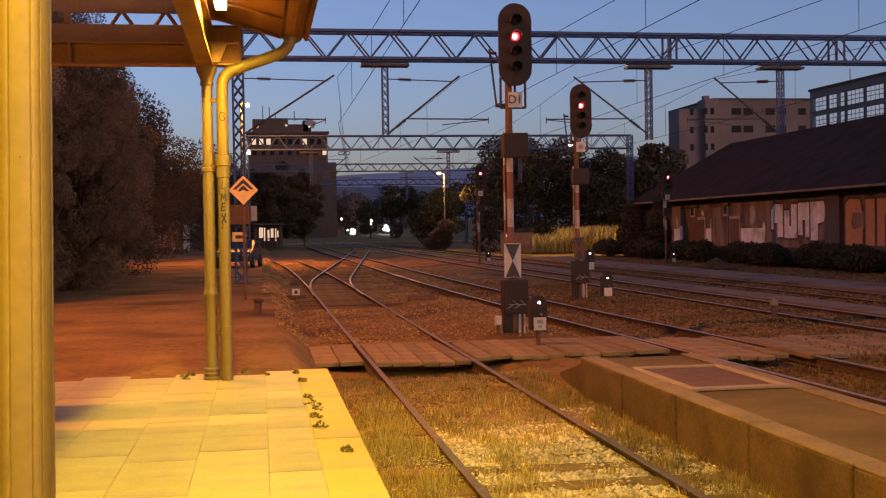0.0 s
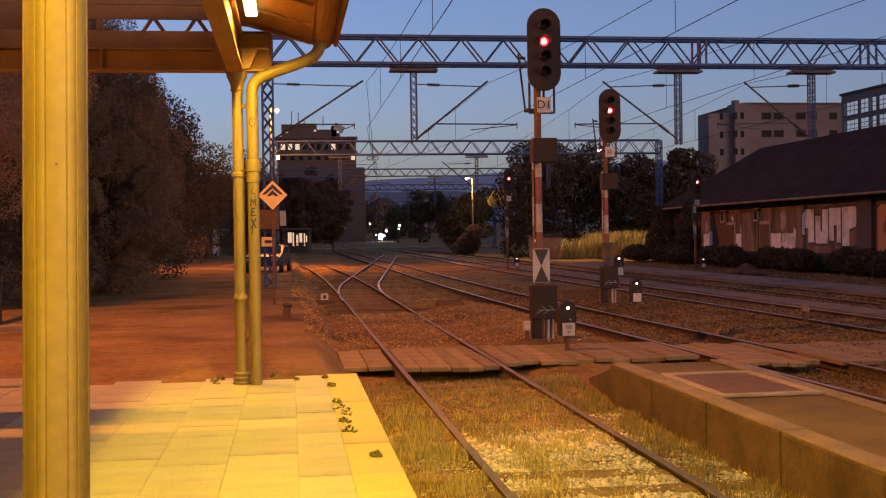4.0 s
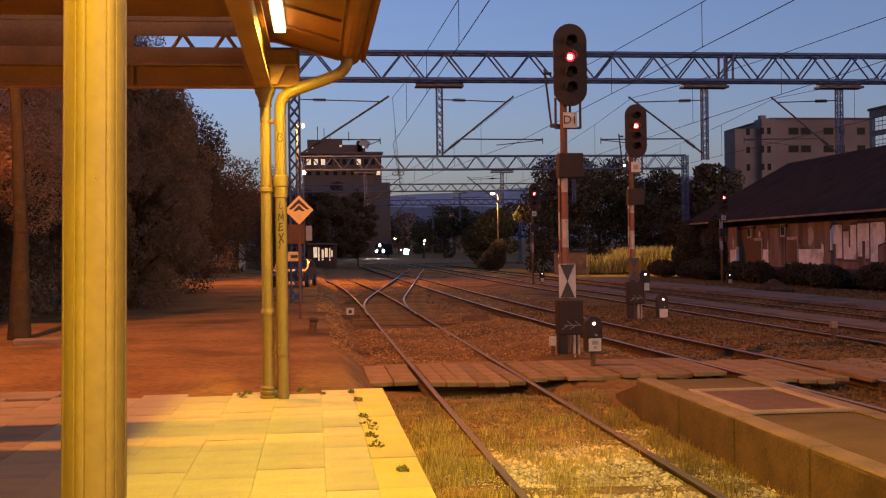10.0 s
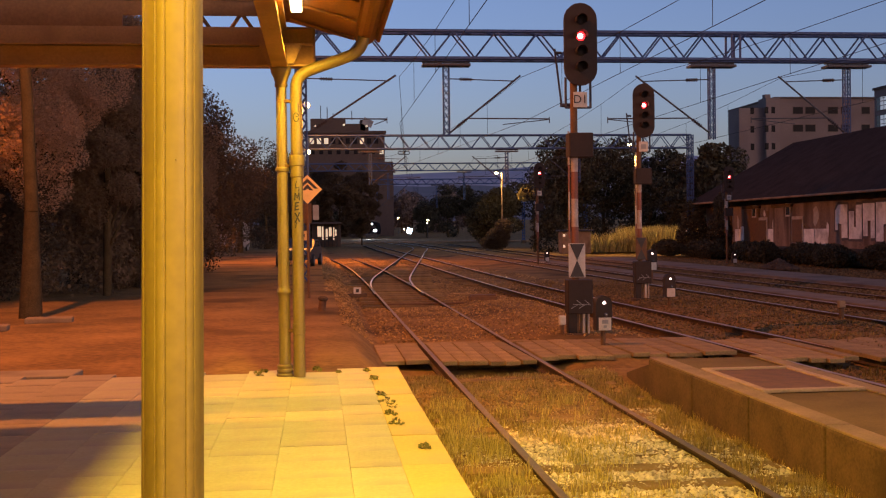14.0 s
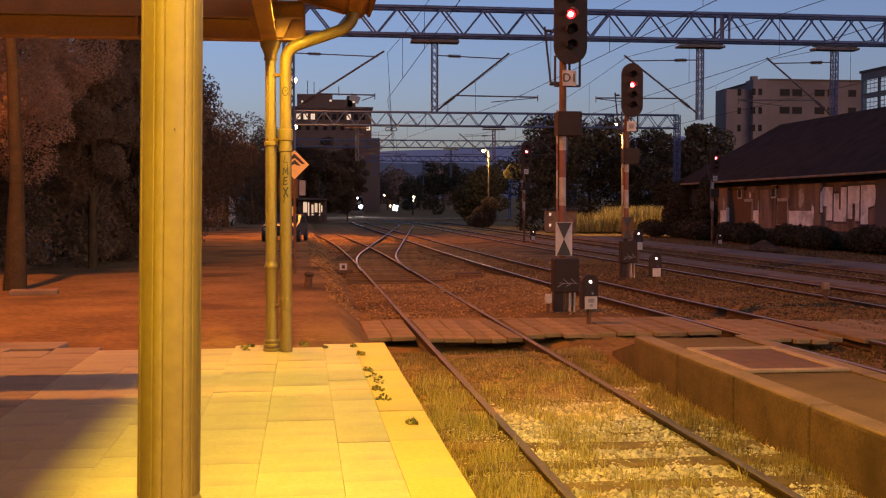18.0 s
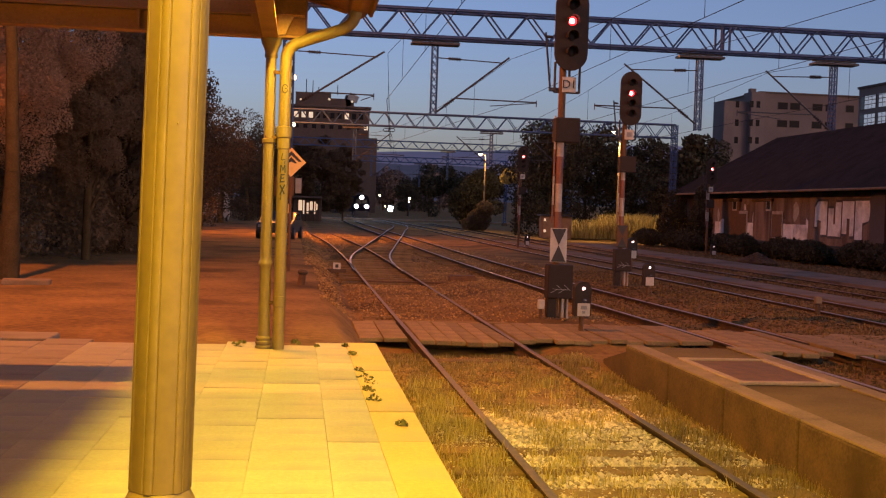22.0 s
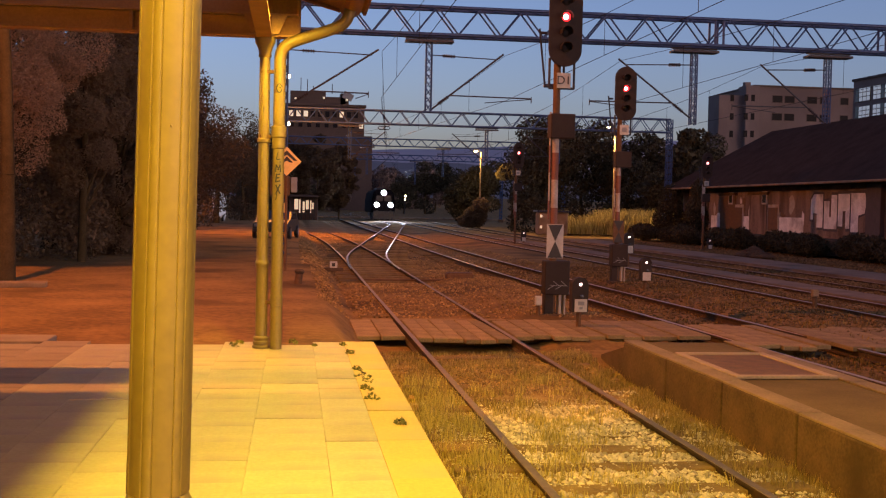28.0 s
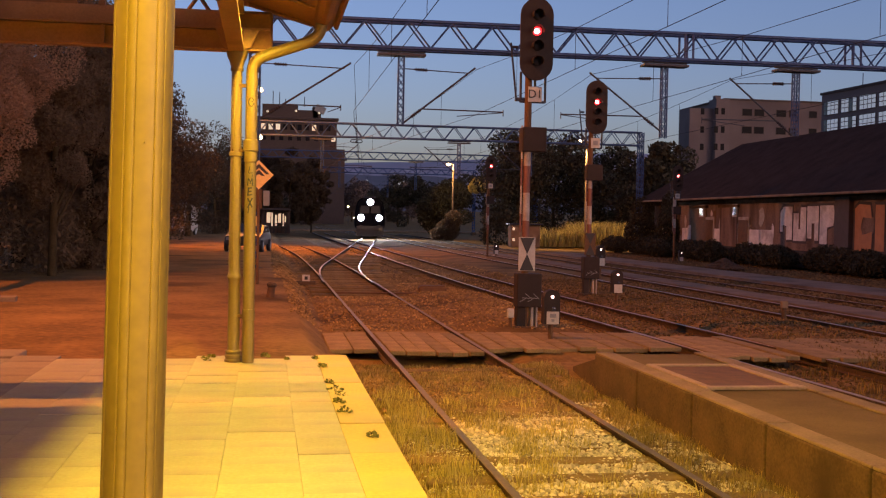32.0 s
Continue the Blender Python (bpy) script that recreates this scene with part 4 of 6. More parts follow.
r0, r1 = bm.verts.new((29.6, ey0, 7.45)), bm.verts.new((29.6, ey1 - 2.6, 7.45))
bm.faces.new(lo[::-1])
for i in range(4):
    j = (i + 1) % 4
    bm.faces.new((lo[i], lo[j], up[j], up[i]))
bm.faces.new((up[0], r0, r1, up[3]))
bm.faces.new((up[1], up[2], r1, r0))
bm.faces.new((up[2], up[3], r1))
bm.faces.new((up[0], up[1], r0))
part("roof", bm, M_TILEROOF, shed, "dark tiled hipped roof")
part("eave_gutter", rod(nbm(), (ex0 - 0.05, ey0, 3.42), (ex0 - 0.05, ey1, 3.42), 0.06, seg=8), M_CONC_L, shed, "pale sheet gutter")
for i in range(12):
    yy = SY0 + 3 + i * 4.6
    if 42 < yy < 58:
        continue
    dr = part("gate", box(nbm(), (SX - 0.03, yy, 1.6), (0.10, 2.4, 2.6), 0.02), M_RUST if i % 3 else M_PLASTER, shed, "boarded gate")
    part("lintel", box(nbm(), (SX - 0.06, yy, 3.0), (0.16, 2.8, 0.16), 0.01), M_CONC, dr)
for i in range(26):
    part("eave_bracket", box(nbm(), (SX - 0.5, SY0 + 1 + i * 2.2, 3.38), (0.9, 0.10, 0.12)), M_BARK, shed)

# ---- far buildings ----
def block(name, label, x0, x1, y0, y1, z1, material, wins, group="far buildings"):
    th = thing(name, label, "building", group)
    part("wall", box(nbm(), ((x0 + x1) / 2, (y0 + y1) / 2, z1 / 2), (x1 - x0, y1 - y0, z1), 0.05), material, th)
    part("roof", box(nbm(), ((x0 + x1) / 2, (y0 + y1) / 2, z1 + 0.15), (x1 - x0 + 0.5, y1 - y0 + 0.5, 0.35), 0.03), M_BLDGD, th)
    for x, z, w, h, lit in wins:
        wn_ = part("window", box(nbm(), (x, y0 - 0.02, z), (w + 0.2, 0.12, h + 0.2)), M_BLDGD, th)
        part("pane", box(nbm(), (x, y0 - 0.06, z), (w, 0.10, h)), lit or M_DARKWIN, wn_)
    return th


ap = block("apartment_building", "pale concrete apartment block with small dark windows", 89.7, 112, 220, 245, 27.6, M_BLDG,
           [(x, z, 2.0 if x < 103 else 1.6, 1.3, None) for z in (25.2, 21.6, 18.0) for x in (94.6, 97.2, 102.0, 104.6, 109.0)])
st = part("stair_wing", box(nbm(), (85.9, 222, 12.8), (8.0, 6, 25.6)), M_BLDG, ap)
part("tower", box(nbm(), (88.4, 219.6, 13.75), (2.9, 4, 27.5)), M_BLDG, ap)
part("roof_box", box(nbm(), (88.0, 220, 27.9), (1.2, 1.2, 0.9)), M_BLDG, ap)
for z in (25.0, 21.3, 17.8):
    for x in (84.6, 87.0, 88.4):
        part("window", box(nbm(), (x, 217.58 if x > 86.9 else 218.98, z), (0.75, 0.12, 1.3)), M_DARKWIN, ap)
of = thing("office_building", "pale flat-roofed building with lit grid windows", "building", "far buildings", at=pose(80.0, 160, 0, 0, 0, -87))
part("wall", box(nbm(), (20, 8, 10.9), (40, 16, 21.8)), M_BLDG, of)
part("roof", box(nbm(), (20, 8, 21.95), (40.4, 16.4, 0.35)), M_BLDGD, of)
part("roof_mast", rod(nbm(), (6.0, 3, 22), (6.0, 3, 24.5), 0.06), M_STEELDARK, of)
for z in (19.65, 16.95):
    for i in range(8):
        x = 2.7 + i * 4.75
        w_ = part("window", box(nbm(), (x, -0.02, z), (4.1, 0.10, 2.1)), M_BLDGD, of)
        for j in range(4):
            part("pane", box(nbm(), (x - 1.5 + j, -0.05, z), (0.86, 0.08, 1.9)), G_WINC if (i * 5 + j * 3) % 11 else M_GLASSD, w_)
        for k in (-0.32, 0.32):
            part("glazing_bar", box(nbm(), (x, -0.1, z + k), (4.0, 0.04, 0.09)), M_BLDGD, w_)
tow = block("dark_block", "dark city block with a few lit windows and roof gear", -3.9, 8.0, 172, 190, 16.7, M_BLDGD,
            [(-3.0 + 1.08 * i, 15.5, 0.62, 0.85, G_WIN if i in (0, 1, 2, 7) else None) for i in range(10)] + [(-3.2 + 0.95 * i, 11.85, 0.55, 0.8, G_WINC if i in (4, 7, 8, 9, 11) else None) for i in range(12)] + [(-2.9 + 1.3 * i, 13.8, 0.6, 0.6, G_WIN if i == 8 else None) for i in range(9)])
part("roof_storey", box(nbm(), (-0.5, 178, 18.0), (5.4, 6, 2.4), 0.05), M_BLDGD, tow)
part("roof_storey", box(nbm(), (3.6, 178, 17.6), (3.4, 5, 1.7), 0.05), M_BLDGD, tow)
part("roof_storey", box(nbm(), (5.1, 177, 17.9), (1.3, 3, 2.3), 0.05), M_BLDGD, tow)
part("ledge", box(nbm(), (2.6, 172.6, 6.1), (13.2, 3, 12.4), 0.05), M_BLDGD, tow)
for x, h in ((-1.6, 2.2), (-0.6, 2.0), (0.3, 1.0), (3.2, 1.4)):
    part("antenna", rod(nbm(), (x, 176, 19.0), (x, 176, 19.1 + h), 0.06), M_STEELDARK, tow)
part("roof_sign", box(nbm(), (5.6, 175.2, 18.6), (1.6, 0.3, 1.1), 0.03, pose(0, 0, 0, 0, 25, 0)), M_GREY, tow, "tilted pale roof panel")
for x, z in ((-2.4, 18.0), (1.9, 18.2), (5.4, 18.0)):
    part("roof_lamp", lathe(nbm(), [(0.1, -0.15), (0.22, 0), (0.1, 0.15)], 10, (x, 174.8, z)), G_WIN, tow)

# the block stands far off beyond the line's bend
tow.matrix_basis = Matrix.Translation(Vector((-2.22, 0, 1.84)) * -1.006) @ Matrix.Diagonal((2.006, 2.006, 2.006, 1))

# far hills as one low ridge
hv, hf = [], []
nx = 80
for j, (yy, base) in enumerate(((900, 0), (1500, 1), (2600, 0.0))):
    for i in range(nx + 1):
        x = -900 + 3200 * i / nx
        h = 0 if j == 0 else (58 + 14 * noise.noise((x * 0.0022, 1.7, 0)) + 8 * noise.noise((x * 0.012, 4.0, 0))) * (1.0 if j == 1 else 0.6)
        hv.append((x, yy, h))
for j in range(2):
    for i in range(nx):
        hf.append((j * (nx + 1) + i, j * (nx + 1) + i + 1, (j + 1) * (nx + 1) + i + 1, (j + 1) * (nx + 1) + i))
mv, mf = [], []
for j, yy in enumerate((3000, 3400, 3900)):
    for i in range(nx + 1):
        x = -2500 + 6000 * i / nx
        h = 0 if j != 1 else 172 + 60 * step(200, 1600, x) + 22 * noise.noise((x * 0.0016, 2.2, 0)) + 6 * noise.noise((x * 0.008, 1.0, 0))
        mv.append((x, yy, h))
for j in range(2):
    for i in range(nx):
        mf.append((j * (nx + 1) + i, j * (nx + 1) + i + 1, (j + 1) * (nx + 1) + i + 1, (j + 1) * (nx + 1) + i))
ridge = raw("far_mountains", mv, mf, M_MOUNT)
ridge.data.shade_smooth()
tagged(ridge, "hazy blue mountain ridge along the horizon", "mountains", kind="structure")
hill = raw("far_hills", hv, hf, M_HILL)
hill.data.shade_smooth()
tagged(hill, "low dark wooded hills on the horizon", "hills", kind="structure")


# ---- plants ----
def leaf_cloud(name, blobs, count, size, material, parent=None, seed=1, face=None):
    """Many small leaf pieces scattered through uneven lumps: blobs are (x, y, z, rx, ry, rz)."""
    rng = np.random.default_rng(seed)
    b = np.array(blobs, float)
    wgt = b[:, 3] * b[:, 4] * b[:, 5]
    idx = rng.choice(len(b), count, p=wgt / wgt.sum())
    d = rng.normal(size=(count, 3))
    d /= np.linalg.norm(d, axis=1)[:, None]
    r = rng.uniform(0.35, 1.0, count) ** 0.5
    c = b[idx, :3] + d * r[:, None] * b[idx, 3:]
    u = rng.normal(size=(count, 3))
    u /= np.linalg.norm(u, axis=1)[:, None]
    w = rng.normal(size=(count, 3))
    if face:
        # leaf blades lean towards the open, lit side
        w = 0.55 * w + np.array(face)
        u = np.cross(u, w)
        u /= np.linalg.norm(u, axis=1)[:, None]
    v = np.cross(u, w)
    v /= np.linalg.norm(v, axis=1)[:, None]
    s = size * rng.uniform(0.6, 1.5, count)[:, None]
    q = np.stack([c - u * s, c + v * s * 0.55, c + u * s, c - v * s * 0.55], 1).reshape(-1, 3)
    me = bpy.data.meshes.new(name)
    me.vertices.add(4 * count)
    me.vertices.foreach_set("co", q.ravel())
    me.loops.add(4 * count)
    me.loops.foreach_set("vertex_index", np.arange(4 * count))
    me.polygons.add(count)
    me.polygons.foreach_set("loop_start", np.arange(count) * 4)
    me.materials.append(material)
    me.update(calc_edges=True)
    ob = new(name, me)
    ob.parent = parent
    return ob


def tree(x, y, z, h, w, label, seed, leaves=5000, material=None, size=0.16, trunk=0.22, low=0.25):
    rng = random.Random(seed)
    th = thing("tree", label, "tree", at=pose(x, y, z))
    bm = nbm()
    pts = [(0, 0, -0.2)]
    px = py = 0.0
    for i in range(1, 7):
        px += rng.uniform(-0.12, 0.12)
        py += rng.uniform(-0.12, 0.12)
        pts.append((px, py, h * 0.75 * i / 6))
    for i in range(6):
        rod(bm, pts[i], pts[i + 1], trunk * (1 - i / 7.5) * (1.5 if i == 0 else 1), trunk * (1 - (i + 1) / 7.5), seg=10)
    part("trunk", bm, M_BARK, th, "", True)
    blobs = []
    for i in range(13):
        f = rng.uniform(low, 0.98)
        a = rng.uniform(0, 2 * math.pi)
        rr = w * 0.5 * (1 - abs(f - 0.5) * 0.9) * rng.uniform(0.4, 1.0)
        k = w * rng.uniform(0.14, 0.27)
        blobs.append((math.cos(a) * rr, math.sin(a) * rr, h * f, k, k, k * rng.uniform(0.6, 1.0)))
        if i < 9:
            j = min(5, 1 + int(f * 5))
            part("limb", rod(nbm(), pts[j], blobs[-1][:3], trunk * 0.35, 0.02, seg=6), M_BARK, th)
    blobs.append((0, 0, h * 0.62, w * 0.32, w * 0.32, h * 0.24))
    leaf_cloud("crown", blobs, leaves, size, material or M_LEAF, th, seed)
    return th


# row along the left of the yard
for i, (x, y, h, w) in enumerate(((-11.6, 24, 9.5, 7.5), (-11.3, 31, 10.3, 7.8), (-10.3, 38, 7.6, 7.4), (-9.8, 48, 7.4, 8.0), (-9.6, 58, 8.2, 8), (-10.4, 69, 9.5, 8), (-10.0, 82, 9.0, 8), (-9.0, 98, 9.0, 8), (-7.5, 116, 9.0, 8))):
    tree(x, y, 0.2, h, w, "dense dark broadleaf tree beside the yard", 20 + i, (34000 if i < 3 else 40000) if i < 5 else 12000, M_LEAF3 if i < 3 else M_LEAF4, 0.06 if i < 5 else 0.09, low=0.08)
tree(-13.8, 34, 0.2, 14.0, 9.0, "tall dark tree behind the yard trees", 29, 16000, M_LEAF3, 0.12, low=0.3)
# woods in the middle distance
for i, (x, y, h, w) in enumerate(((19.5, 98, 9.0, 8), (23.5, 100, 9.6, 9), (28.0, 102, 8.2, 8), (32.0, 101, 8.6, 7), (35.8, 104, 8.8, 8), (17.5, 122, 7.5, 7), (26.5, 300, 11, 8), (32.5, 302, 13, 9), (39, 300, 13, 10), (29.6, 92, 6.6, 6), (33, 160, 12, 12), (-3.5, 168, 9, 8), (-6.5, 150, 9, 9), (-8, 135, 9, 9))):
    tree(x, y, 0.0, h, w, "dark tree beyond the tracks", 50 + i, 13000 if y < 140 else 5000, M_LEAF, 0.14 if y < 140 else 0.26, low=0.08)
for i in range(11):
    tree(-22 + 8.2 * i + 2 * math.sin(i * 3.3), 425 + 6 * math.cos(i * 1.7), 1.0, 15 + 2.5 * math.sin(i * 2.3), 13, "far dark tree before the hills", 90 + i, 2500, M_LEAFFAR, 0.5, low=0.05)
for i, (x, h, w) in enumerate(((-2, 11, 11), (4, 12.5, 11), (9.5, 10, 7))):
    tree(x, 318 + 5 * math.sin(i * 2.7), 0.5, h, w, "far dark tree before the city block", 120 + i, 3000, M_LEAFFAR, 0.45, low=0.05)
bush = thing("lit_bush", "pale spiky bush under a street lamp beside the tracks", "bush", at=pose(14.6, 106, 0))
leaf_cloud("foliage", [(0, 0, 1.0, 1.2, 1.1, 1.1), (0.6, 0.3, 2.0, 0.9, 0.9, 0.9), (-0.9, 0, 0.6, 0.9, 0.9, 0.6)], 5000, 0.09, M_LEAF3, bush, 5)
lit_tree = thing("lit_tree", "small tree with yellow-lit crown beside a street lamp", "tree", at=pose(19.3, 112, 0))
part("trunk", rod(nbm(), (0, 0, -0.2), (0.2, 0, 5.2), 0.16, 0.07, seg=10), M_BARK, lit_tree)
for k, tip in enumerate(((-0.9, 0, 5.6), (0.9, 0.2, 5.9), (0.1, -0.6, 6.3))):
    part("limb", rod(nbm(), (0.15, 0, 3.8 + 0.3 * k), tip, 0.06, 0.02, seg=6), M_BARK, lit_tree)
# pale reed colour adds to the street lamp's yellow light on the crown
leaf_cloud("crown", [(0, 0, 5.6, 1.5, 1.3, 0.9), (-1.0, 0, 5.2, 0.8, 0.8, 0.6), (0.9, 0.2, 6.1, 0.8, 0.8, 0.6)], 5000, 0.09, M_REED, lit_tree, 6)


def grass(name, spots, label, material, h0, h1, width, seed, kind="stuff", cat="grass"):
    """Upright bent blades at (x, y, z) spots."""
    rng = random.Random(seed)
    verts, faces = [], []
    for x, y, z in spots:
        a = rng.uniform(0, math.pi)
        h = rng.uniform(h0, h1)
        lx, ly = rng.uniform(-0.35, 0.35) * h, rng.uniform(-0.35, 0.35) * h
        cx, cy = math.cos(a) * width, math.sin(a) * width
        k = len(verts)
        verts += [(x - cx, y - cy, z), (x + cx, y + cy, z), (x + lx * 0.4 + cx * 0.7, y + ly * 0.4 + cy * 0.7, z + h * 0.6), (x + lx * 0.4 - cx * 0.7, y + ly * 0.4 - cy * 0.7, z + h * 0.6), (x + lx, y + ly, z + h)]
        faces += [(k, k + 1, k + 2, k + 3), (k + 3, k + 2, k + 4)]
    ob = raw(name, verts, faces, material)
    tagged(ob, label, cat, kind=kind)
    return ob


rg = random.Random(3)
reeds = [[], [], []]
while sum(len(r) for r in reeds) < 11000:
    x, y = rg.uniform(18.6, 28.5), rg.uniform(84, 95)
    k = noise.noise((x * 0.45, y * 0.3, 2)) + 0.10 * (x - 22) + rg.uniform(-0.2, 0.2)
    reeds[0 if k < -0.15 else 1 if k < 0.2 else 2].append((x, y, 0.0))
for k, (h0, h1) in enumerate(((0.5, 1.1), (0.8, 1.6), (1.1, 2.15))):
    grass("reed_bank", reeds[k], "soft pale reeds lit yellow beyond the tracks", M_REED, h0, h1, 0.045, 4 + k)

# ---- far street lamp and lamps on the left masts ----
def street_lamp(x, y, h, label):
    th = thing("street_lamp", label, "lamp", "street lamps", at=pose(x, y, 0))
    part("pole", rod(nbm(), (0, 0, -0.2), (0, 0, h), 0.10, 0.07, seg=12), M_CONC_L, th)
    part("arm", rod(nbm(), (0, 0, h - 0.05), (-0.5, -0.2, h + 0.1), 0.04), M_STEELDARK, th)
    part("head", box(nbm(), (-0.55, -0.2, h + 0.12), (0.5, 0.25, 0.14), 0.04), M_STEELDARK, th)
    part("bulb", lathe(nbm(), [(0.05, -0.10), (0.17, -0.05), (0.19, 0.03), (0.12, 0.09)], 16, (-0.55, -0.2, h)), G_LAMP, th, "glowing lamp bowl", True)


street_lamp(15.7, 110, 7.4, "lit street lamp on a pale pole beyond the tracks")
street_lamp(21.9, 84.5, 8.2, "lit street lamp on a pale pole over the reeds")
lamp("reed_lamp_light", "SPOT", (21.3, 84.0, 7.9), (21, 85, 0), 5200, (1.0, 0.6, 0.2), 0.15, cone=110)
lamp("far_lamp_light", "POINT", (15.1, 109.6, 7.2), (15, 109, 0), 1700, (1.0, 0.62, 0.22), 0.15)
for k, (x, y, z) in enumerate(((-2.86, 68.0, 9.41), (-2.84, 68.0, 6.61))):
    th = thing("yard_lamp", "lit round yard lamp on a bracket of the mast", "lamp", "yard lamps", at=pose(x, y, z))
    part("globe", lathe(nbm(), [(0.03, -0.13), (0.09, -0.09), (0.11, 0.0), (0.08, 0.08), (0.03, 0.12)], 16), G_LAMP, th, "glowing globe", True)
    part("bracket", rod(nbm(), (0, 0, 0.1), (-0.39, 0.1, 0.12), 0.03), M_STEELDARK, th)
lp = thing("lamp_post", "steel lamp post carrying two yard lamps", "post", at=pose(-3.25, 68.1, 0))
part("pole", rod(nbm(), (0, 0, -0.2), (0, 0, 9.5), 0.08, seg=12), M_STEELDARK, lp)

# ---- train ----
loco = thing("locomotive", "dark electric locomotive with three bright headlights", "train")
prof = [(-1.45, 1.0), (1.45, 1.0), (1.5, 1.3), (1.45, 2.7), (1.28, 3.6), (0.9, 3.95), (-0.9, 3.95), (-1.28, 3.6), (-1.45, 2.7), (-1.5, 1.3)]
part("body", prism(nbm(), prof, 0.6, 15.0), M_LOCO, loco, "dark painted body")
bm = nbm()
nose = [(-1.4, 1.0), (1.4, 1.0), (1.42, 2.2), (1.15, 3.5), (0.8, 3.85), (-0.8, 3.85), (-1.15, 3.5), (-1.42, 2.2)]
back = [bm.verts.new((x, 0.6, z)) for x, z in nose]
front = [bm.verts.new((x * 0.96, 0.0 if z < 2.3 else 0.45, z)) for x, z in nose]
for i in range(len(nose)):
    j = (i + 1) % len(nose)
    bm.faces.new((back[i], back[j], front[j], front[i]))
bm.faces.new(front)
part("cab_front", bm, M_LOCO, loco)
for s in (-1, 1):
    part("windscreen", prism(nbm(), [(s * 0.08, 2.45), (s * 1.05, 2.45), (s * 0.9, 3.2), (s * 0.08, 3.2)], 0.08, 0.20), M_GLASSD, loco)
    # headlight glass widened so its disc includes the glare around the lamp
    hd = part("headlight", lathe(nbm(), [(0.33, -0.05), (0.33, 0.14), (0.29, 0.14)], 20), M_STEELDARK, loco, "round headlight with a dark rim", True, at=pose(s * 0.9, 0.0, 2.0, 90, 0, 0))
    part("bulb", lathe(nbm(), [(0.285, 0.143), (0.285, 0.150)], 20), G_HEAD, hd, "bright lit glass")
    part("buffer", lathe(nbm(), [(0.09, 0), (0.09, 0.35), (0.24, 0.36), (0.24, 0.42)], 16), M_STEELDARK, loco, "", True, at=pose(s * 0.875, 0.0, 1.06, 90, 0, 0))
hd = part("headlight", lathe(nbm(), [(0.33, -0.40), (0.33, 0.14), (0.29, 0.14)], 20), M_STEELDARK, loco, "round headlight with a dark rim", True, at=pose(0, 0.10, 3.55, 90, 0, 0))
part("bulb", lathe(nbm(), [(0.285, 0.143), (0.285, 0.150)], 20), G_HEAD, hd, "bright lit glass")
part("buffer_beam", box(nbm(), (0, 0.1, 0.98), (2.7, 0.25, 0.4), 0.03), M_STEELDARK, loco)
part("plough", prism(nbm(), [(-1.3, 0.2), (1.3, 0.2), (1.35, 0.8), (-1.35, 0.8)], 0.1, 0.2), M_STEELDARK, loco)
for yy in (2.2, 4.9, 10.2, 12.9):
    for s in (-1, 1):
        part("wheel", lathe(nbm(), [(0.60, -0.07), (0.62, -0.06), (0.62, 0.05), (0.66, 0.07), (0.1, 0.08)], 24), M_STEELDARK, loco, "", True, at=pose(s * 0.75, yy, 0.62, 0, 90, 0))
for yy in (3.5, 11.5):
    part("bogie", box(nbm(), (0, yy, 0.7), (2.3, 4.2, 0.45), 0.05), M_STEELDARK, loco)
bm = nbm()
for s in (-0.5, 0.5):
    rod(bm, (s, 12.5, 4.0), (s, 11.0, 4.9), 0.03, seg=6)
    rod(bm, (s, 11.0, 4.9), (s, 12.3, 5.5), 0.025, seg=6)
rod(bm, (-0.8, 12.3, 5.52), (0.8, 12.3, 5.52), 0.03, seg=6)
part("pantograph", bm, M_STEELDARK, loco)
part("roof_gear", box(nbm(), (0, 7.0, 4.05), (1.2, 6.0, 0.35), 0.05), M_STEELDARK, loco)

# ---- platform paving: each slab a piece ----
def tile_mesh(w, d, material, name):
    return mesh_of(box(nbm(), (0, 0, 0.006), (w - 0.002, d - 0.002, 0.05), 0.0015), name, material)


ME_TILE = tile_mesh(0.45, 0.50, M_TILE, "paving_slab")
ME_TILE_D = tile_mesh(0.45, 0.50, M_TILE_D, "dimmer_slab")
ME_TILE_N = tile_mesh(0.32, 0.50, M_TILE, "paving_slab")
ME_COPE = tile_mesh(0.32, 1.0, M_COPING, "edge_slab")
rg = random.Random(11)
# from the sixth wide column on, slabs take the less lit colour
cols = [(-2.04, ME_TILE_N)] + [(-2.425 - 0.45 * i, ME_TILE if i < 5 else ME_TILE_D) for i in range(13)]
for ci, (x, me) in enumerate(cols):
    off = 0.25 if ci % 2 else 0.0
    y = 11.58 - off
    while y > 3.6:
        piece("paving_slab", me, platform, pose(x, y, 0.372 + rg.uniform(-0.002, 0.002), rg.uniform(-0.16, 0.16), rg.uniform(-0.16, 0.16), rg.uniform(-0.2, 0.2)))
        y -= 0.50
for i in range(18):
    piece("edge_slab", ME_COPE, platform, pose(-1.72, 11.36 - i * 1.0, 0.374 + rg.uniform(-0.003, 0.003), rg.uniform(-0.15, 0.15), rg.uniform(-0.2, 0.2), rg.uniform(-0.15, 0.15)))
part("near_paving", box(nbm(), (-5.0, -2.7, 0.378), (6.8, 12.5, 0.04)), M_TILE, platform)
part("side_paving", box(nbm(), (-7.7, 7.9, 0.378), (1.4, 7.8, 0.04)), M_TILE_D, platform)
part("end_paving", box(nbm(), (-7.2, 12.12, 0.20), (4.6, 0.60, 0.40), 0.02), M_TILE_D, platform, "paving beyond the columns")

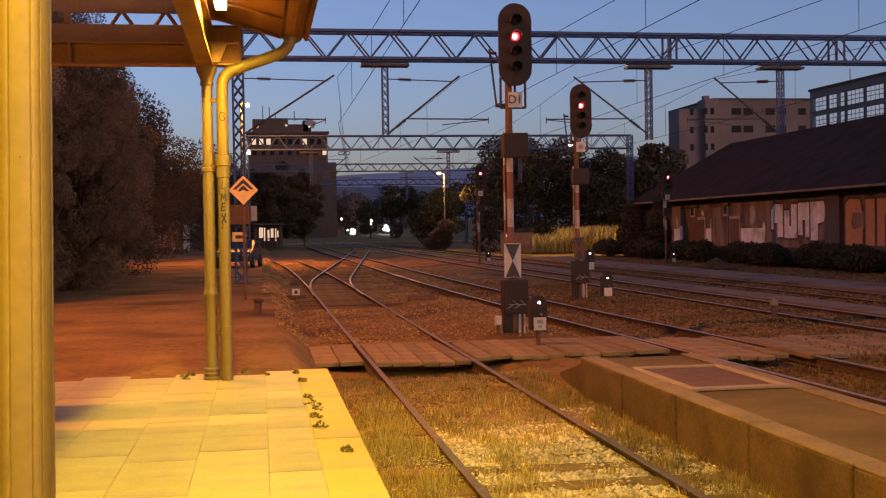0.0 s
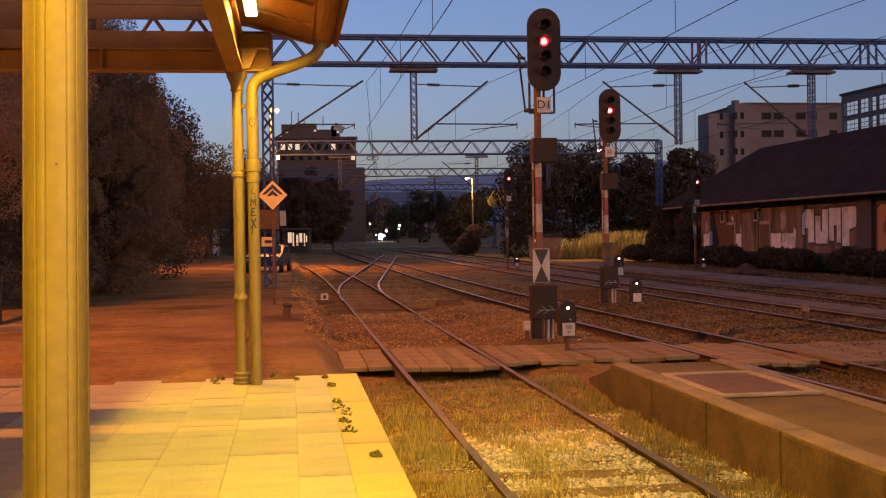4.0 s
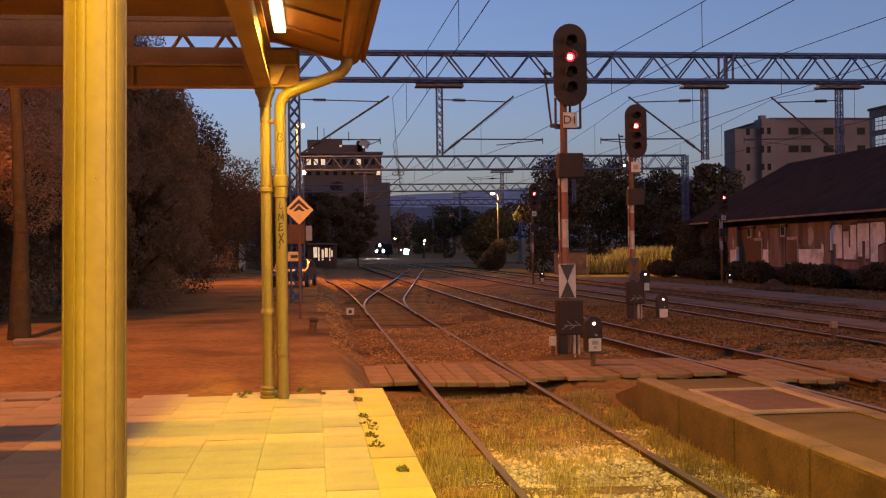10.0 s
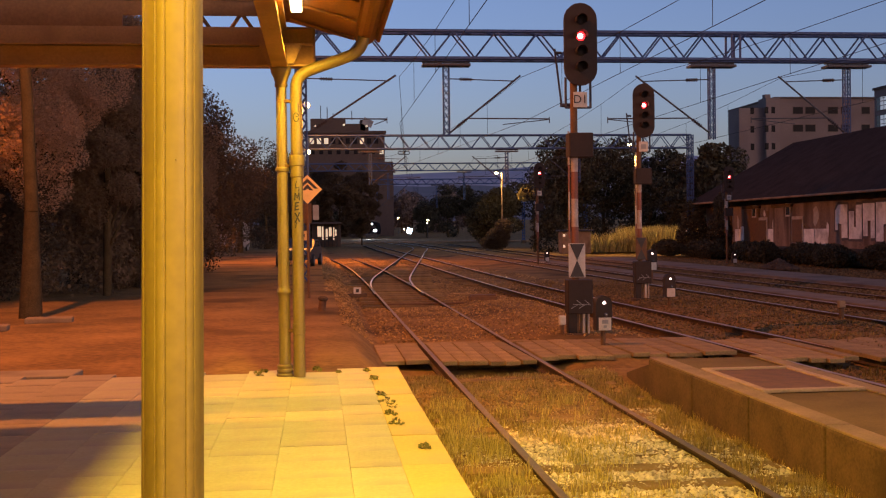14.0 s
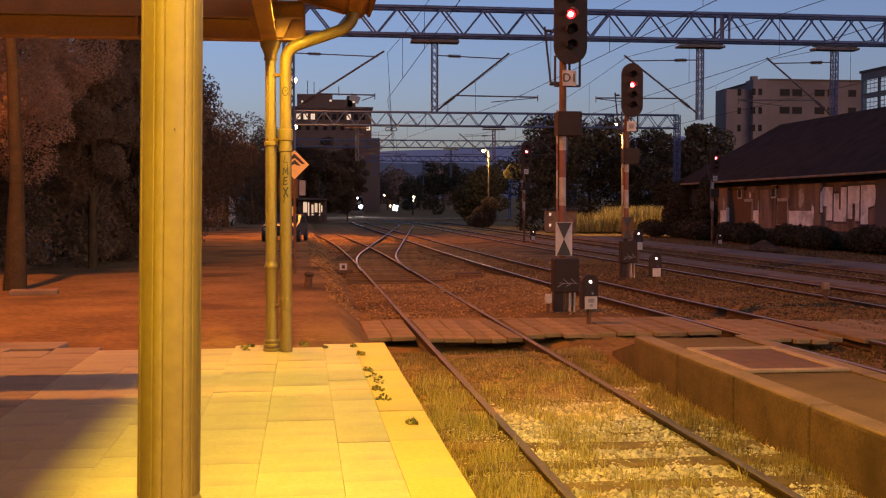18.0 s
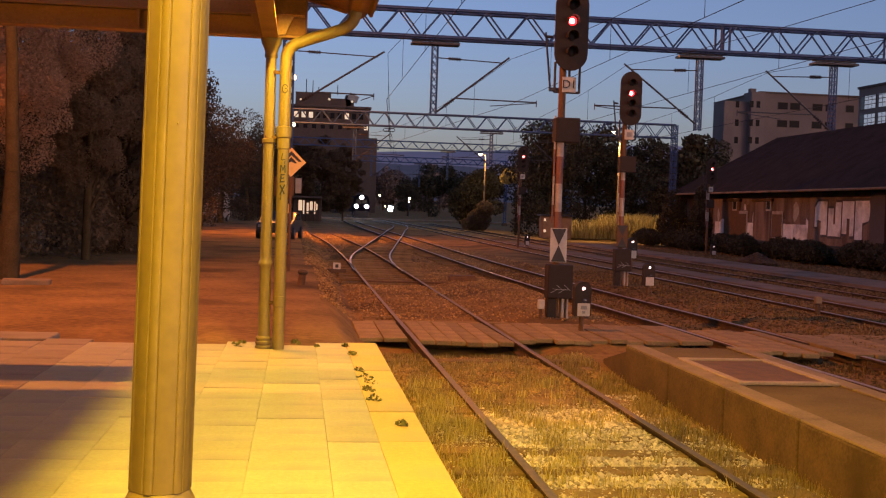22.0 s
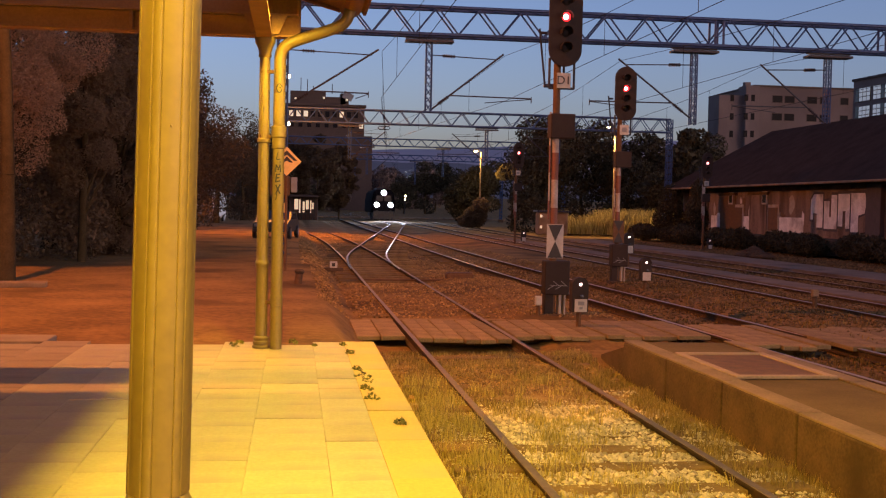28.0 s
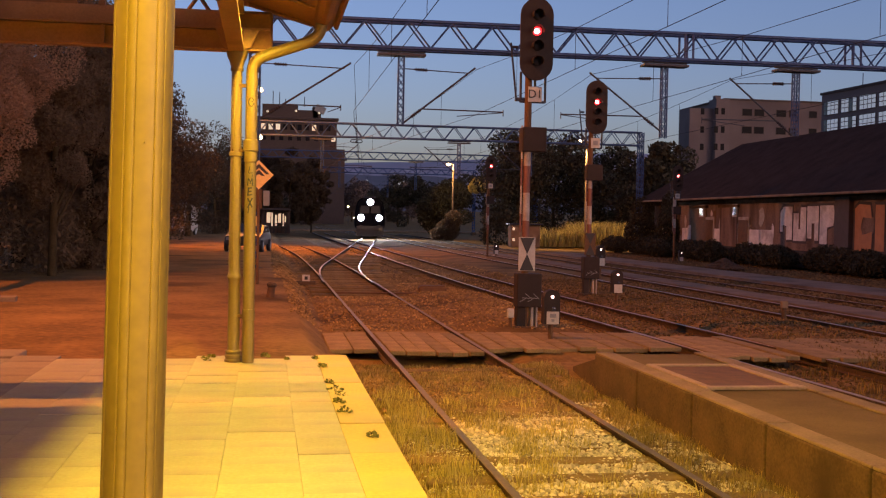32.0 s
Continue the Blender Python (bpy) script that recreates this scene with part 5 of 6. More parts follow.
# ---- low platform details ----
bm = nbm()
side = [(-8.7, -0.20), (14.3, -0.20), (14.3, -0.04), (12.85, 0.28), (-8.7, 0.28)]
verts = []
for x in (1.60, 2.74):
    verts.append([bm.verts.new((x, y, z)) for y, z in side])
bm.faces.new(verts[0])
bm.faces.new(verts[1][::-1])
for i in range(5):
    j = (i + 1) % 5
    bm.faces.new((verts[0][i], verts[0][j], verts[1][j], verts[1][i]))
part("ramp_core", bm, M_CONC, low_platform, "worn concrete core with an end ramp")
rgk = random.Random(5)
for i in range(14):
    y0 = 12.85 - i * 1.55
    for xa, w in ((1.55, 0.19), (2.80, 0.17)):
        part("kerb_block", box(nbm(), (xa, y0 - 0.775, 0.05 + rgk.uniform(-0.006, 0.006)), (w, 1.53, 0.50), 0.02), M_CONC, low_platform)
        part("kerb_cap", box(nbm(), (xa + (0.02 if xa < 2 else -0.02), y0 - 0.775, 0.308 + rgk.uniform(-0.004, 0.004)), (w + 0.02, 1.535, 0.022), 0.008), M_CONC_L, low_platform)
hatch = thing("platform_hatch", "rusty square hatch in a pale concrete frame", "hatch")
for c, sz in (((1.73, 10.83, 0.312), (0.09, 1.72, 0.03)), ((2.65, 10.83, 0.312), (0.09, 1.72, 0.03)), ((2.19, 10.02, 0.316), (1.01, 0.085, 0.032)), ((2.19, 11.64, 0.316), (1.01, 0.085, 0.032))):
    part("frame_bar", box(nbm(), c, sz, 0.008), M_FRAME, hatch)
part("cover", box(nbm(), (2.19, 10.83, 0.300), (0.83, 1.54, 0.025), 0.004), M_RUST, hatch, "dark rusty cover plate")

# ---- long low platforms between the far tracks ----
for nm, x0, x1, z in (("mid_platform", 9.98, 10.95, 0.03), ("far_platform", 13.80, 15.85, 0.06)):
    pf = thing(nm, "long low worn concrete path between tracks", "platform", kind="structure")
    for i in range(22):
        part("slab", box(nbm(), ((x0 + x1) / 2, 14 + i * 2.5, z - 0.15), (x1 - x0, 2.495, 0.30 + 0.004 * (i % 3)), 0.01), M_PATH, pf)

# ---- board crossing ----
cross = thing("board_crossing", "worn wooden board crossing over the tracks", "crossing", kind="structure")
rgp = random.Random(9)


def boards(x0, x1, y0, y1, n, z=-0.005):
    w = (x1 - x0) / n
    for i in range(n):
        l = (y1 - y0) + rgp.uniform(-0.14, 0.05)
        bm = box(nbm(), (0, 0, 0), (w - 0.014, l, 0.065), 0.010)
        part("board", bm, M_PLANK, cross, at=pose(x0 + (i + 0.5) * w, (y0 + y1) / 2 + rgp.uniform(-0.06, 0.06), z - 0.033 + rgp.uniform(-0.012, 0.012), rgp.uniform(-0.4, 0.4), rgp.uniform(-1.2, 1.2), rgp.uniform(-0.6, 0.6)))


boards(-1.50, -0.80, 16.1, 18.4, 2, -0.01)
boards(-0.66, 0.66, 15.65, 18.35, 6)
boards(0.79, 3.75, 15.9, 18.2, 11, 0.02)
boards(3.92, 5.12, 14.9, 17.7, 5, 0.01)
boards(5.32, 8.25, 14.7, 17.4, 10, 0.01)
boards(8.5, 9.7, 14.6, 17.2, 5, 0.0)
bm = nbm()
for x0, x1, y in ((-0.6, 0.6, 16.0), (1.0, 2.6, 16.2), (4.0, 5.0, 15.2), (5.5, 8.0, 15.0)):
    box(bm, ((x0 + x1) / 2, y + 0.3, -0.15), (x1 - x0, 0.2, 0.12), 0.01)
part("bearer", bm, M_SLEEPER, cross)

# ---- ballast and weeds ----
def stones(name, n, x0, x1, y0, y1, label, seed, small=0.012, large=0.036, zoff=0.0, material=None):
    rng = np.random.default_rng(seed)
    oct_v = np.array([(1, 0, 0), (-1, 0, 0), (0, 1, 0), (0, -1, 0), (0, 0, 1), (0, 0, -1)], float)
    oct_f = np.array([(0, 2, 4), (2, 1, 4), (1, 3, 4), (3, 0, 4), (2, 0, 5), (1, 2, 5), (3, 1, 5), (0, 3, 5)])
    c = np.stack([rng.uniform(x0, x1, n), rng.uniform(y0, y1, n)], 1)
    zz = np.array([ground_z(float(a), float(b)) for a, b in c]) + zoff
    s = rng.uniform(small, large, n) * rng.uniform(0.5, 1.0, n)
    v = oct_v[None] * s[:, None, None] * rng.uniform(0.6, 1.2, (n, 6, 1)) * np.array([1.2, 1.0, 0.75])
    a = rng.uniform(0, 6.28, n)
    ca, sa = np.cos(a)[:, None], np.sin(a)[:, None]
    v = np.stack([v[:, :, 0] * ca - v[:, :, 1] * sa, v[:, :, 0] * sa + v[:, :, 1] * ca, v[:, :, 2]], 2)
    v += np.stack([c[:, 0], c[:, 1], zz + s * 0.3], 1)[:, None]
    f = (oct_f[None] + 6 * np.arange(n)[:, None, None]).reshape(-1, 3)
    ob = raw(name, v.reshape(-1, 3).tolist(), f.tolist(), material or M_STONES)
    tagged(ob, label, "gravel", kind="stuff")


# near bed stones paled to carry the canopy lamps' brightness
M_STONES = leafy("lamplit_ballast", (0.62, 0.51, 0.34), (0.36, 0.29, 0.185))
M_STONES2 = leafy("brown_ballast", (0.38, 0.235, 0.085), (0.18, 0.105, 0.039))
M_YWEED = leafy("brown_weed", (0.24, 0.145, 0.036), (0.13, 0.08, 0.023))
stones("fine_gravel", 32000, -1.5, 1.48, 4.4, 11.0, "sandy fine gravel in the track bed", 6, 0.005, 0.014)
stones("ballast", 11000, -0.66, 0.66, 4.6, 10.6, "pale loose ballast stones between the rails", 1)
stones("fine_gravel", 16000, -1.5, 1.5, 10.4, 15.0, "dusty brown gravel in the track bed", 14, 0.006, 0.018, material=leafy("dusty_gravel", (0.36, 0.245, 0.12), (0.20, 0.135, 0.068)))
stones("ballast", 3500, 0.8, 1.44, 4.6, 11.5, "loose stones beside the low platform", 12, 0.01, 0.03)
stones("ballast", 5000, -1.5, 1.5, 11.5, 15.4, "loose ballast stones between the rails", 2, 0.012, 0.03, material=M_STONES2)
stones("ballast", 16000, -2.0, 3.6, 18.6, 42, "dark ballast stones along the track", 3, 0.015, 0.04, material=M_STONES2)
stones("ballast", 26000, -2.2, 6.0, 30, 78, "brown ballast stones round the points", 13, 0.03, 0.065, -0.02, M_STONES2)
# dark ballast, darkened further for the lamplight's fall-off to the right
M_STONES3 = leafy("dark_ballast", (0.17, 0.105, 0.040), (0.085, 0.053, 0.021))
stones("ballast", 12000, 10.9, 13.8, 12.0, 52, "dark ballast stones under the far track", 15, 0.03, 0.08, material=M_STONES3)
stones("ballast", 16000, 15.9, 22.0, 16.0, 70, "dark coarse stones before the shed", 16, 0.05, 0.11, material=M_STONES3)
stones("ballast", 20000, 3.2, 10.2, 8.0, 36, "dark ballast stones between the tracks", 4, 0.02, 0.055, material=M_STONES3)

rgw = random.Random(21)


def scatter(n, x0, x1, y0, y1, clump=0.35, keep=0.0):
    out = []
    while len(out) < n:
        x, y = rgw.uniform(x0, x1), rgw.uniform(y0, y1)
        if noise.noise((x * 2.2, y * 1.3, 7)) + rgw.uniform(-clump, clump) > keep:
            out.append((x, y, ground_z(x, y) - 0.01))
    return out


def tufts(n, x0, x1, y0, y1, each, spread, seed):
    """Spots gathered in loose tufts of uneven size."""
    rng = random.Random(seed)
    out = []
    for _ in range(n):
        cx, cy, k = rng.uniform(x0, x1), rng.uniform(y0, y1), rng.uniform(0.4, 1.5)
        for _ in range(int(each * k)):
            x, y = cx + rng.gauss(0, spread * k), cy + rng.gauss(0, spread * k * 1.3)
            if x0 - 0.05 < x < x1 + 0.05:
                out.append((x, y, ground_z(x, y) - 0.01))
    return out


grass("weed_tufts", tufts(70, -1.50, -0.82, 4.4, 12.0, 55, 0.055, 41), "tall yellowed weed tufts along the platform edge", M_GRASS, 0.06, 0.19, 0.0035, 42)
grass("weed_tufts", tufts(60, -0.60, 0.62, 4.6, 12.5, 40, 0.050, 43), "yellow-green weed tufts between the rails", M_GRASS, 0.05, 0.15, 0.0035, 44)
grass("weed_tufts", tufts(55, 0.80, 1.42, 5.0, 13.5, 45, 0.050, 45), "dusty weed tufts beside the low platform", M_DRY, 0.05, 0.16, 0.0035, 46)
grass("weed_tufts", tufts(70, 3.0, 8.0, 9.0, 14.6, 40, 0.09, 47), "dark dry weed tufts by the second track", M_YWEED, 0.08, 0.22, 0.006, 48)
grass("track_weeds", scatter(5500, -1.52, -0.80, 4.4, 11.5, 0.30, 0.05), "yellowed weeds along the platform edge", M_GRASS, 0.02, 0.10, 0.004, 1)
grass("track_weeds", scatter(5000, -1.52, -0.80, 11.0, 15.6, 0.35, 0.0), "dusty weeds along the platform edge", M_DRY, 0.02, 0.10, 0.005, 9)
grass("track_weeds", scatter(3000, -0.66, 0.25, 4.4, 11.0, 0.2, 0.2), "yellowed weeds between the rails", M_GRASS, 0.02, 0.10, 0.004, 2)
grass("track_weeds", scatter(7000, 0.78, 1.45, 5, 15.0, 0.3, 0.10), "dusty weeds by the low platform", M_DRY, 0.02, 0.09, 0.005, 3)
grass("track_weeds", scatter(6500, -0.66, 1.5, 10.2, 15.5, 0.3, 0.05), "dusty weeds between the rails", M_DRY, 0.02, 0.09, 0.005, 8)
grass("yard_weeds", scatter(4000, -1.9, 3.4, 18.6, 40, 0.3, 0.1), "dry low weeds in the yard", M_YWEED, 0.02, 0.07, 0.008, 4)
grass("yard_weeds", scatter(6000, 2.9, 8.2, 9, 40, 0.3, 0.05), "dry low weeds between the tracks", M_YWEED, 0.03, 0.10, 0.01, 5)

for i, (x, y, r) in enumerate(((-3.0, 11.45, 0.07), (-1.85, 9.83, 0.06), (-1.83, 9.2, 0.11), (-1.84, 8.75, 0.06), (-1.83, 8.33, 0.07), (-1.86, 10.88, 0.06), (-2.41, 11.74, 0.06), (-2.19, 11.50, 0.04), (-1.70, 7.37, 0.05), (-2.95, 11.72, 0.05), (-1.9, 11.55, 0.05))):
    pl = thing("joint_weed", "small green weed growing from a paving joint", "weed", "joint weeds", at=pose(x, y, 0.40))
    leaf_cloud("leaves", [(0, 0, r * 0.35, r * 0.7, r * 0.7, r * 0.4), (r * 0.5, -r * 0.7, r * 0.2, r * 0.5, r * 0.5, r * 0.3)], 60, 0.014, M_WEED, pl, 100 + i)

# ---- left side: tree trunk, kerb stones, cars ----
tree(-7.72, 21.7, 0.28, 16.0, 3.2, "tall tree with a straight bare trunk and pale lamplit foliage", 77, 12000, M_LEAF2, 0.09, trunk=0.15, low=0.82)


def clumped_tree(x, y, cz, rx, ry, rz, label, seed, leaves, material, size, clumps=70):
    """A tree whose crown is many small clumps with dark gaps between, filling an upright oval."""
    rng = random.Random(seed)
    th = thing("tree", label, "tree", at=pose(x, y, 0.2))
    part("trunk", rod(nbm(), (0, 0.4, -0.2), (0.1, 0.4, cz + rz * 0.5), 0.12, 0.05, seg=10), M_BARK, th, "", True)
    blobs = []
    for i in range(clumps):
        d = Vector((rng.gauss(0, 1), rng.gauss(0, 1), rng.gauss(0, 1))).normalized() * rng.uniform(0.45, 1.0) ** 0.5
        k = rng.uniform(0.22, 0.46) * min(rx, 1.6)
        c = (d.x * rx, d.y * ry, cz + d.z * rz)
        blobs.append((*c, k, k, k * rng.uniform(0.7, 1.15)))
        if i % 6 == 0:
            part("limb", rod(nbm(), (0.05, 0.4, max(1.0, c[2] - 1.3)), c, 0.05, 0.012, seg=6), M_BARK, th)
    leaf_cloud("crown", blobs, leaves, size, material, th, seed, (0.1, -0.8, 0.75))
    return th


# lit and shaded crowns differ by leaf colour, not only by the lamps
clumped_tree(-8.75, 25.4, 5.7, 1.75, 1.4, 3.3, "tall tree with lumpy foliage coloured as lit orange", 78, 130000, M_LEAF2, 0.024, 110)
clumped_tree(-7.75, 29.2, 5.0, 1.15, 1.3, 3.2, "slim dim tree with lumpy half-lit foliage", 79, 70000, M_LEAF3, 0.028)
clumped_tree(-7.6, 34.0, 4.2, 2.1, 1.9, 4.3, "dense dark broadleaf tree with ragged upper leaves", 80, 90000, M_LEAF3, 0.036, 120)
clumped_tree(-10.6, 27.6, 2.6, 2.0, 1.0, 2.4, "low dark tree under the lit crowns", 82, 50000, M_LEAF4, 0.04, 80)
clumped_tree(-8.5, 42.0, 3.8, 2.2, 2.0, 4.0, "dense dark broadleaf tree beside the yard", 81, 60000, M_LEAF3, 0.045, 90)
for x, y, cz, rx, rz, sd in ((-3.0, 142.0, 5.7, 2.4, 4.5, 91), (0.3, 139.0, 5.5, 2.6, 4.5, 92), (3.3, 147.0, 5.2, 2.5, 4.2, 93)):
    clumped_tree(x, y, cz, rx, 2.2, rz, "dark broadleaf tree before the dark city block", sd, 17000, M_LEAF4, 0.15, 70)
for x, y, w in ((-7.1, 20.5, 0.8), (-7.75, 18.95, 0.7)):
    solo("stone_slab", box(nbm(), (0, 0, 0), (w, 0.45, 0.10), 0.02), M_CONC_L, "flat pale stone slab on the soil", "slab", "stone slabs", at=pose(x, y, 0.34, 0, 0, 8))

lampost = thing("flood_lamp_post", "tall lamp post with a lit sodium head", "lamp", "street lamps", at=pose(-8.9, 16.0, 0.15))
part("pole", rod(nbm(), (0, 0, -0.2), (0, 0, 12.9), 0.12, 0.06, seg=12), M_STEELDARK, lampost)
part("arm", rod(nbm(), (0, 0, 12.85), (0.9, 0, 13.08), 0.035), M_STEELDARK, lampost)
part("head", box(nbm(), (1.0, 0, 13.14), (0.6, 0.28, 0.16), 0.04), M_STEELDARK, lampost)


def car(x, y, z, rz, paint, label, h=1.45, w=1.7, l=4.2, van=False):
    th = thing("parked_van" if van else "parked_car", label, "car", "parked vehicles", at=pose(x, y, z, 0, 0, rz))
    bm = nbm()
    if van:
        pr = [(-l / 2, 0.35), (l / 2, 0.35), (l / 2, h), (-l / 2 + 0.9, h), (-l / 2 + 0.15, h * 0.55), (-l / 2, h * 0.5)]
    else:
        pr = [(-l / 2, 0.32), (l / 2, 0.32), (l / 2, 0.85), (l / 2 - 0.5, 0.92), (l / 2 - 1.0, h), (-0.35, h), (-l / 2 + 1.1, 0.92), (-l / 2, 0.80)]
    prism(bm, pr, -w / 2, w / 2)
    bmesh.ops.bevel(bm, geom=bm.edges[:], offset=0.06, segments=2, affect="EDGES")
    part("body", bm, paint, th, "", True)
    for sx in (-l / 2 + 0.75, l / 2 - 0.8):
        for sy in (-w / 2, w / 2):
            wh = part("wheel", lathe(nbm(), [(0.20, -0.09), (0.30, -0.09), (0.31, 0.0), (0.30, 0.09), (0.20, 0.09)], 20), M_INK, th, "", True, at=pose(sx, sy, 0.31, 90, 0, 0))
            part("hubcap", lathe(nbm(), [(0.19, -0.10), (0.19, 0.10)], 16), M_GREY, wh)
    if van:
        part("windscreen", box(nbm(), (-l / 2 + 0.52, 0, h * 0.77), (0.06, w * 0.85, 0.8), 0.02, pose(0, 0, 0, 0, 38, 0)), M_DARKWIN, th)
    else:
        for sy in (-1, 1):
            part("side_window", prism(nbm(), [(-l / 2 + 1.35, 0.96), (l / 2 - 0.95, 0.96), (l / 2 - 1.15, h - 0.08), (-0.3, h - 0.08)], sy * (w / 2 + 0.004) - 0.01, sy * (w / 2 + 0.004) + 0.01), M_GLASSD, th)
        part("windscreen", box(nbm(), (-0.72, 0, (h + 0.92) / 2), (0.72, w * 0.86, 0.03), 0.01, pose(0, 0, 0, 0, -42, 0)), M_GLASSD, th)
    for sy in (-0.62, 0.62):
        part("headlamp", box(nbm(), (-l / 2 - 0.005, sy, 0.66), (0.06, 0.3, 0.14), 0.02), M_GREY, th)
        part("tail_lamp", box(nbm(), (l / 2 + 0.005, sy, 0.72), (0.05, 0.25, 0.14), 0.02), M_MASTR, th)
    part("bumper", box(nbm(), (-l / 2 - 0.03, 0, 0.42), (0.12, w * 0.96, 0.16), 0.03), M_INK, th)


M_CARP = mat("car_paint_dark", (0.045, 0.038, 0.034), (0.035, 0.03, 0.027), 0.55, 0.0, scale=2, bump=0, coat=0.1)
M_VANP = mat("van_paint_white", (0.36, 0.30, 0.26), (0.30, 0.25, 0.21), 0.4, 0.0, scale=2, bump=0, coat=0.4)
car(-3.3, 58.0, 0.12, 82, M_CARP, "dark parked car behind the lattice mast", 1.34)
car(-10.2, 104.0, 0.12, 75, M_VANP, "white parked van under the trees", 2.7, 2.0, 4.6, True)

# things on the left mast
cb = thing("mast_cabinet", "rusty cabinet and notice plates on the lattice mast", "cabinet", at=pose(-2.85, 36.1, 0))
part("case", box(nbm(), (-0.02, -0.02, 2.42), (0.62, 0.24, 0.62), 0.02), M_RUST, cb)
part("side_box", box(nbm(), (0.42, 0.0, 2.45), (0.20, 0.2, 0.48), 0.02), M_GREY, cb)
pl = part("notice_plate", box(nbm(), (-0.05, -0.06, 1.72), (0.42, 0.03, 0.30), 0.01), M_SIGNO, cb)
part("mark", box(nbm(), (-0.05, -0.08, 1.72), (0.22, 0.01, 0.10)), M_INK, pl)

# ---- shed wall: cornice, window frames, painted letters ----
WX = SX - 0.02
part("cornice", box(nbm(), (SX - 0.05, (SY0 + SY1) / 2, 3.28), (0.14, SY1 - SY0, 0.30), 0.02), M_CONC, shed, "pale plaster cornice")
part("dock", box(nbm(), (SX - 0.9, (SY0 + SY1) / 2, 0.30), (1.8, SY1 - SY0, 0.75), 0.04), M_CONC, shed, "low loading dock")
for yy in (73.0, 66.5, 61.5):
    f = part("window_frame", box(nbm(), (WX - 0.03, yy, 2.75), (0.08, 0.70, 0.75), 0.01), M_MASTW, shed, "pale window frame")
    part("pane", box(nbm(), (WX - 0.06, yy, 2.75), (0.06, 0.45, 0.55)), M_GLASSD, f)
    f = part("door_frame", box(nbm(), (WX - 0.02, yy - 1.2, 1.62), (0.06, 1.5, 1.5), 0.01), M_MASTW, shed, "pale door frame")
    part("door_leaf", box(nbm(), (WX - 0.05, yy - 1.2, 1.55), (0.06, 1.25, 1.3), 0.01), M_RUST, f)
part("pier", box(nbm(), (SX - 0.10, 49.0, 1.8), (0.25, 1.35, 3.0), 0.02), M_GRAF_D, shed, "dark recess post")
for yy in (69.0, 64.0, 59.0, 57.4):
    part("wall_patch", box(nbm(), (WX + 0.005, yy, 1.25), (0.03, 1.7, 0.85), 0.01), M_GRAF_W, shed, "whitewashed patch")


def painted(name, label, material, shapes, y0, back=None):
    """Flat painted shapes on the shed wall; u runs towards the camera, from y0."""
    th = thing(name, label, "graffiti", "wall paintings")
    for k, sh in enumerate(shapes):
        for depth, grow, m_ in ((0.006, 0.15, back), (0.014, 0.0, material)):
            if m_ is None:
                continue
            cu = sum(p[0] for p in sh) / len(sh)
            cz = sum(p[1] for p in sh) / len(sh)
            bm = nbm()
            pts = []
            for u, z in sh:
                d = Vector((u - cu, z - cz))
                e = d.normalized() * grow if d.length else Vector((0, 0))
                pts.append((WX - 0.005 - depth, y0 - (u + e.x), z + e.y))
            a = [bm.verts.new(p) for p in pts]
            b = [bm.verts.new((p[0] + 0.005, p[1], p[2])) for p in pts]
            bm.faces.new(a)
            bm.faces.new(b[::-1])
            for i in range(len(a)):
                j = (i + 1) % len(a)
                bm.faces.new((a[i], a[j], b[j], b[i]))
            part("outline" if m_ is back else "stroke", bm, m_, th)


painted("white_graffiti", "large white painted letters with dark edges", M_GRAF_W, [
    [(0, 2.6), (0.35, 2.9), (1.35, 2.9), (1.35, 1.2), (0.7, 1.2), (0.7, 1.9), (0.3, 1.95), (0.3, 1.6), (0, 1.6)],
    [(1.5, 2.55), (2.05, 2.55), (2.05, 1.75), (2.25, 1.75), (2.25, 2.85), (2.85, 2.85), (2.85, 1.15), (1.5, 1.15)],
    [(2.97, 1.3), (2.97, 2.9), (4.15, 2.9), (4.15, 1.2), (3.75, 1.2), (3.75, 2.05), (3.45, 2.05), (3.45, 1.3)],
    [(4.28, 1.05), (4.28, 2.92), (5.6, 2.92), (5.75, 2.5), (5.6, 1.95), (5.0, 1.85), (5.0, 1.05)]], 55.7, M_GRAF_D)
rgs = random.Random(31)
for k in range(26):
    # flaked and whitewashed patches, streaked downwards
    y = 57 + 24 * k / 26 + rgs.uniform(-0.4, 0.4)
    w, z1, h = rgs.uniform(0.15, 0.6), rgs.uniform(1.5, 3.0), rgs.uniform(0.35, 1.3)
    bm = nbm()
    pts = []
    for j in range(11):
        a = 2 * math.pi * j / 11
        pts.append((y + w * math.cos(a) * rgs.uniform(0.6, 1.1), z1 - h / 2 + h / 2 * math.sin(a) * rgs.uniform(0.6, 1.1)))
    va = [bm.verts.new((WX - 0.008, p[0], p[1])) for p in pts]
    vb = [bm.verts.new((WX - 0.002, p[0], p[1])) for p in pts]
    bm.faces.new(va)
    bm.faces.new(vb[::-1])
    for j in range(11):
        bm.faces.new((va[j], va[(j + 1) % 11], vb[(j + 1) % 11], vb[j]))
    part("wall_patch", bm, (M_GRAF_W, M_MASTW, M_RUST)[k % 3], shed)
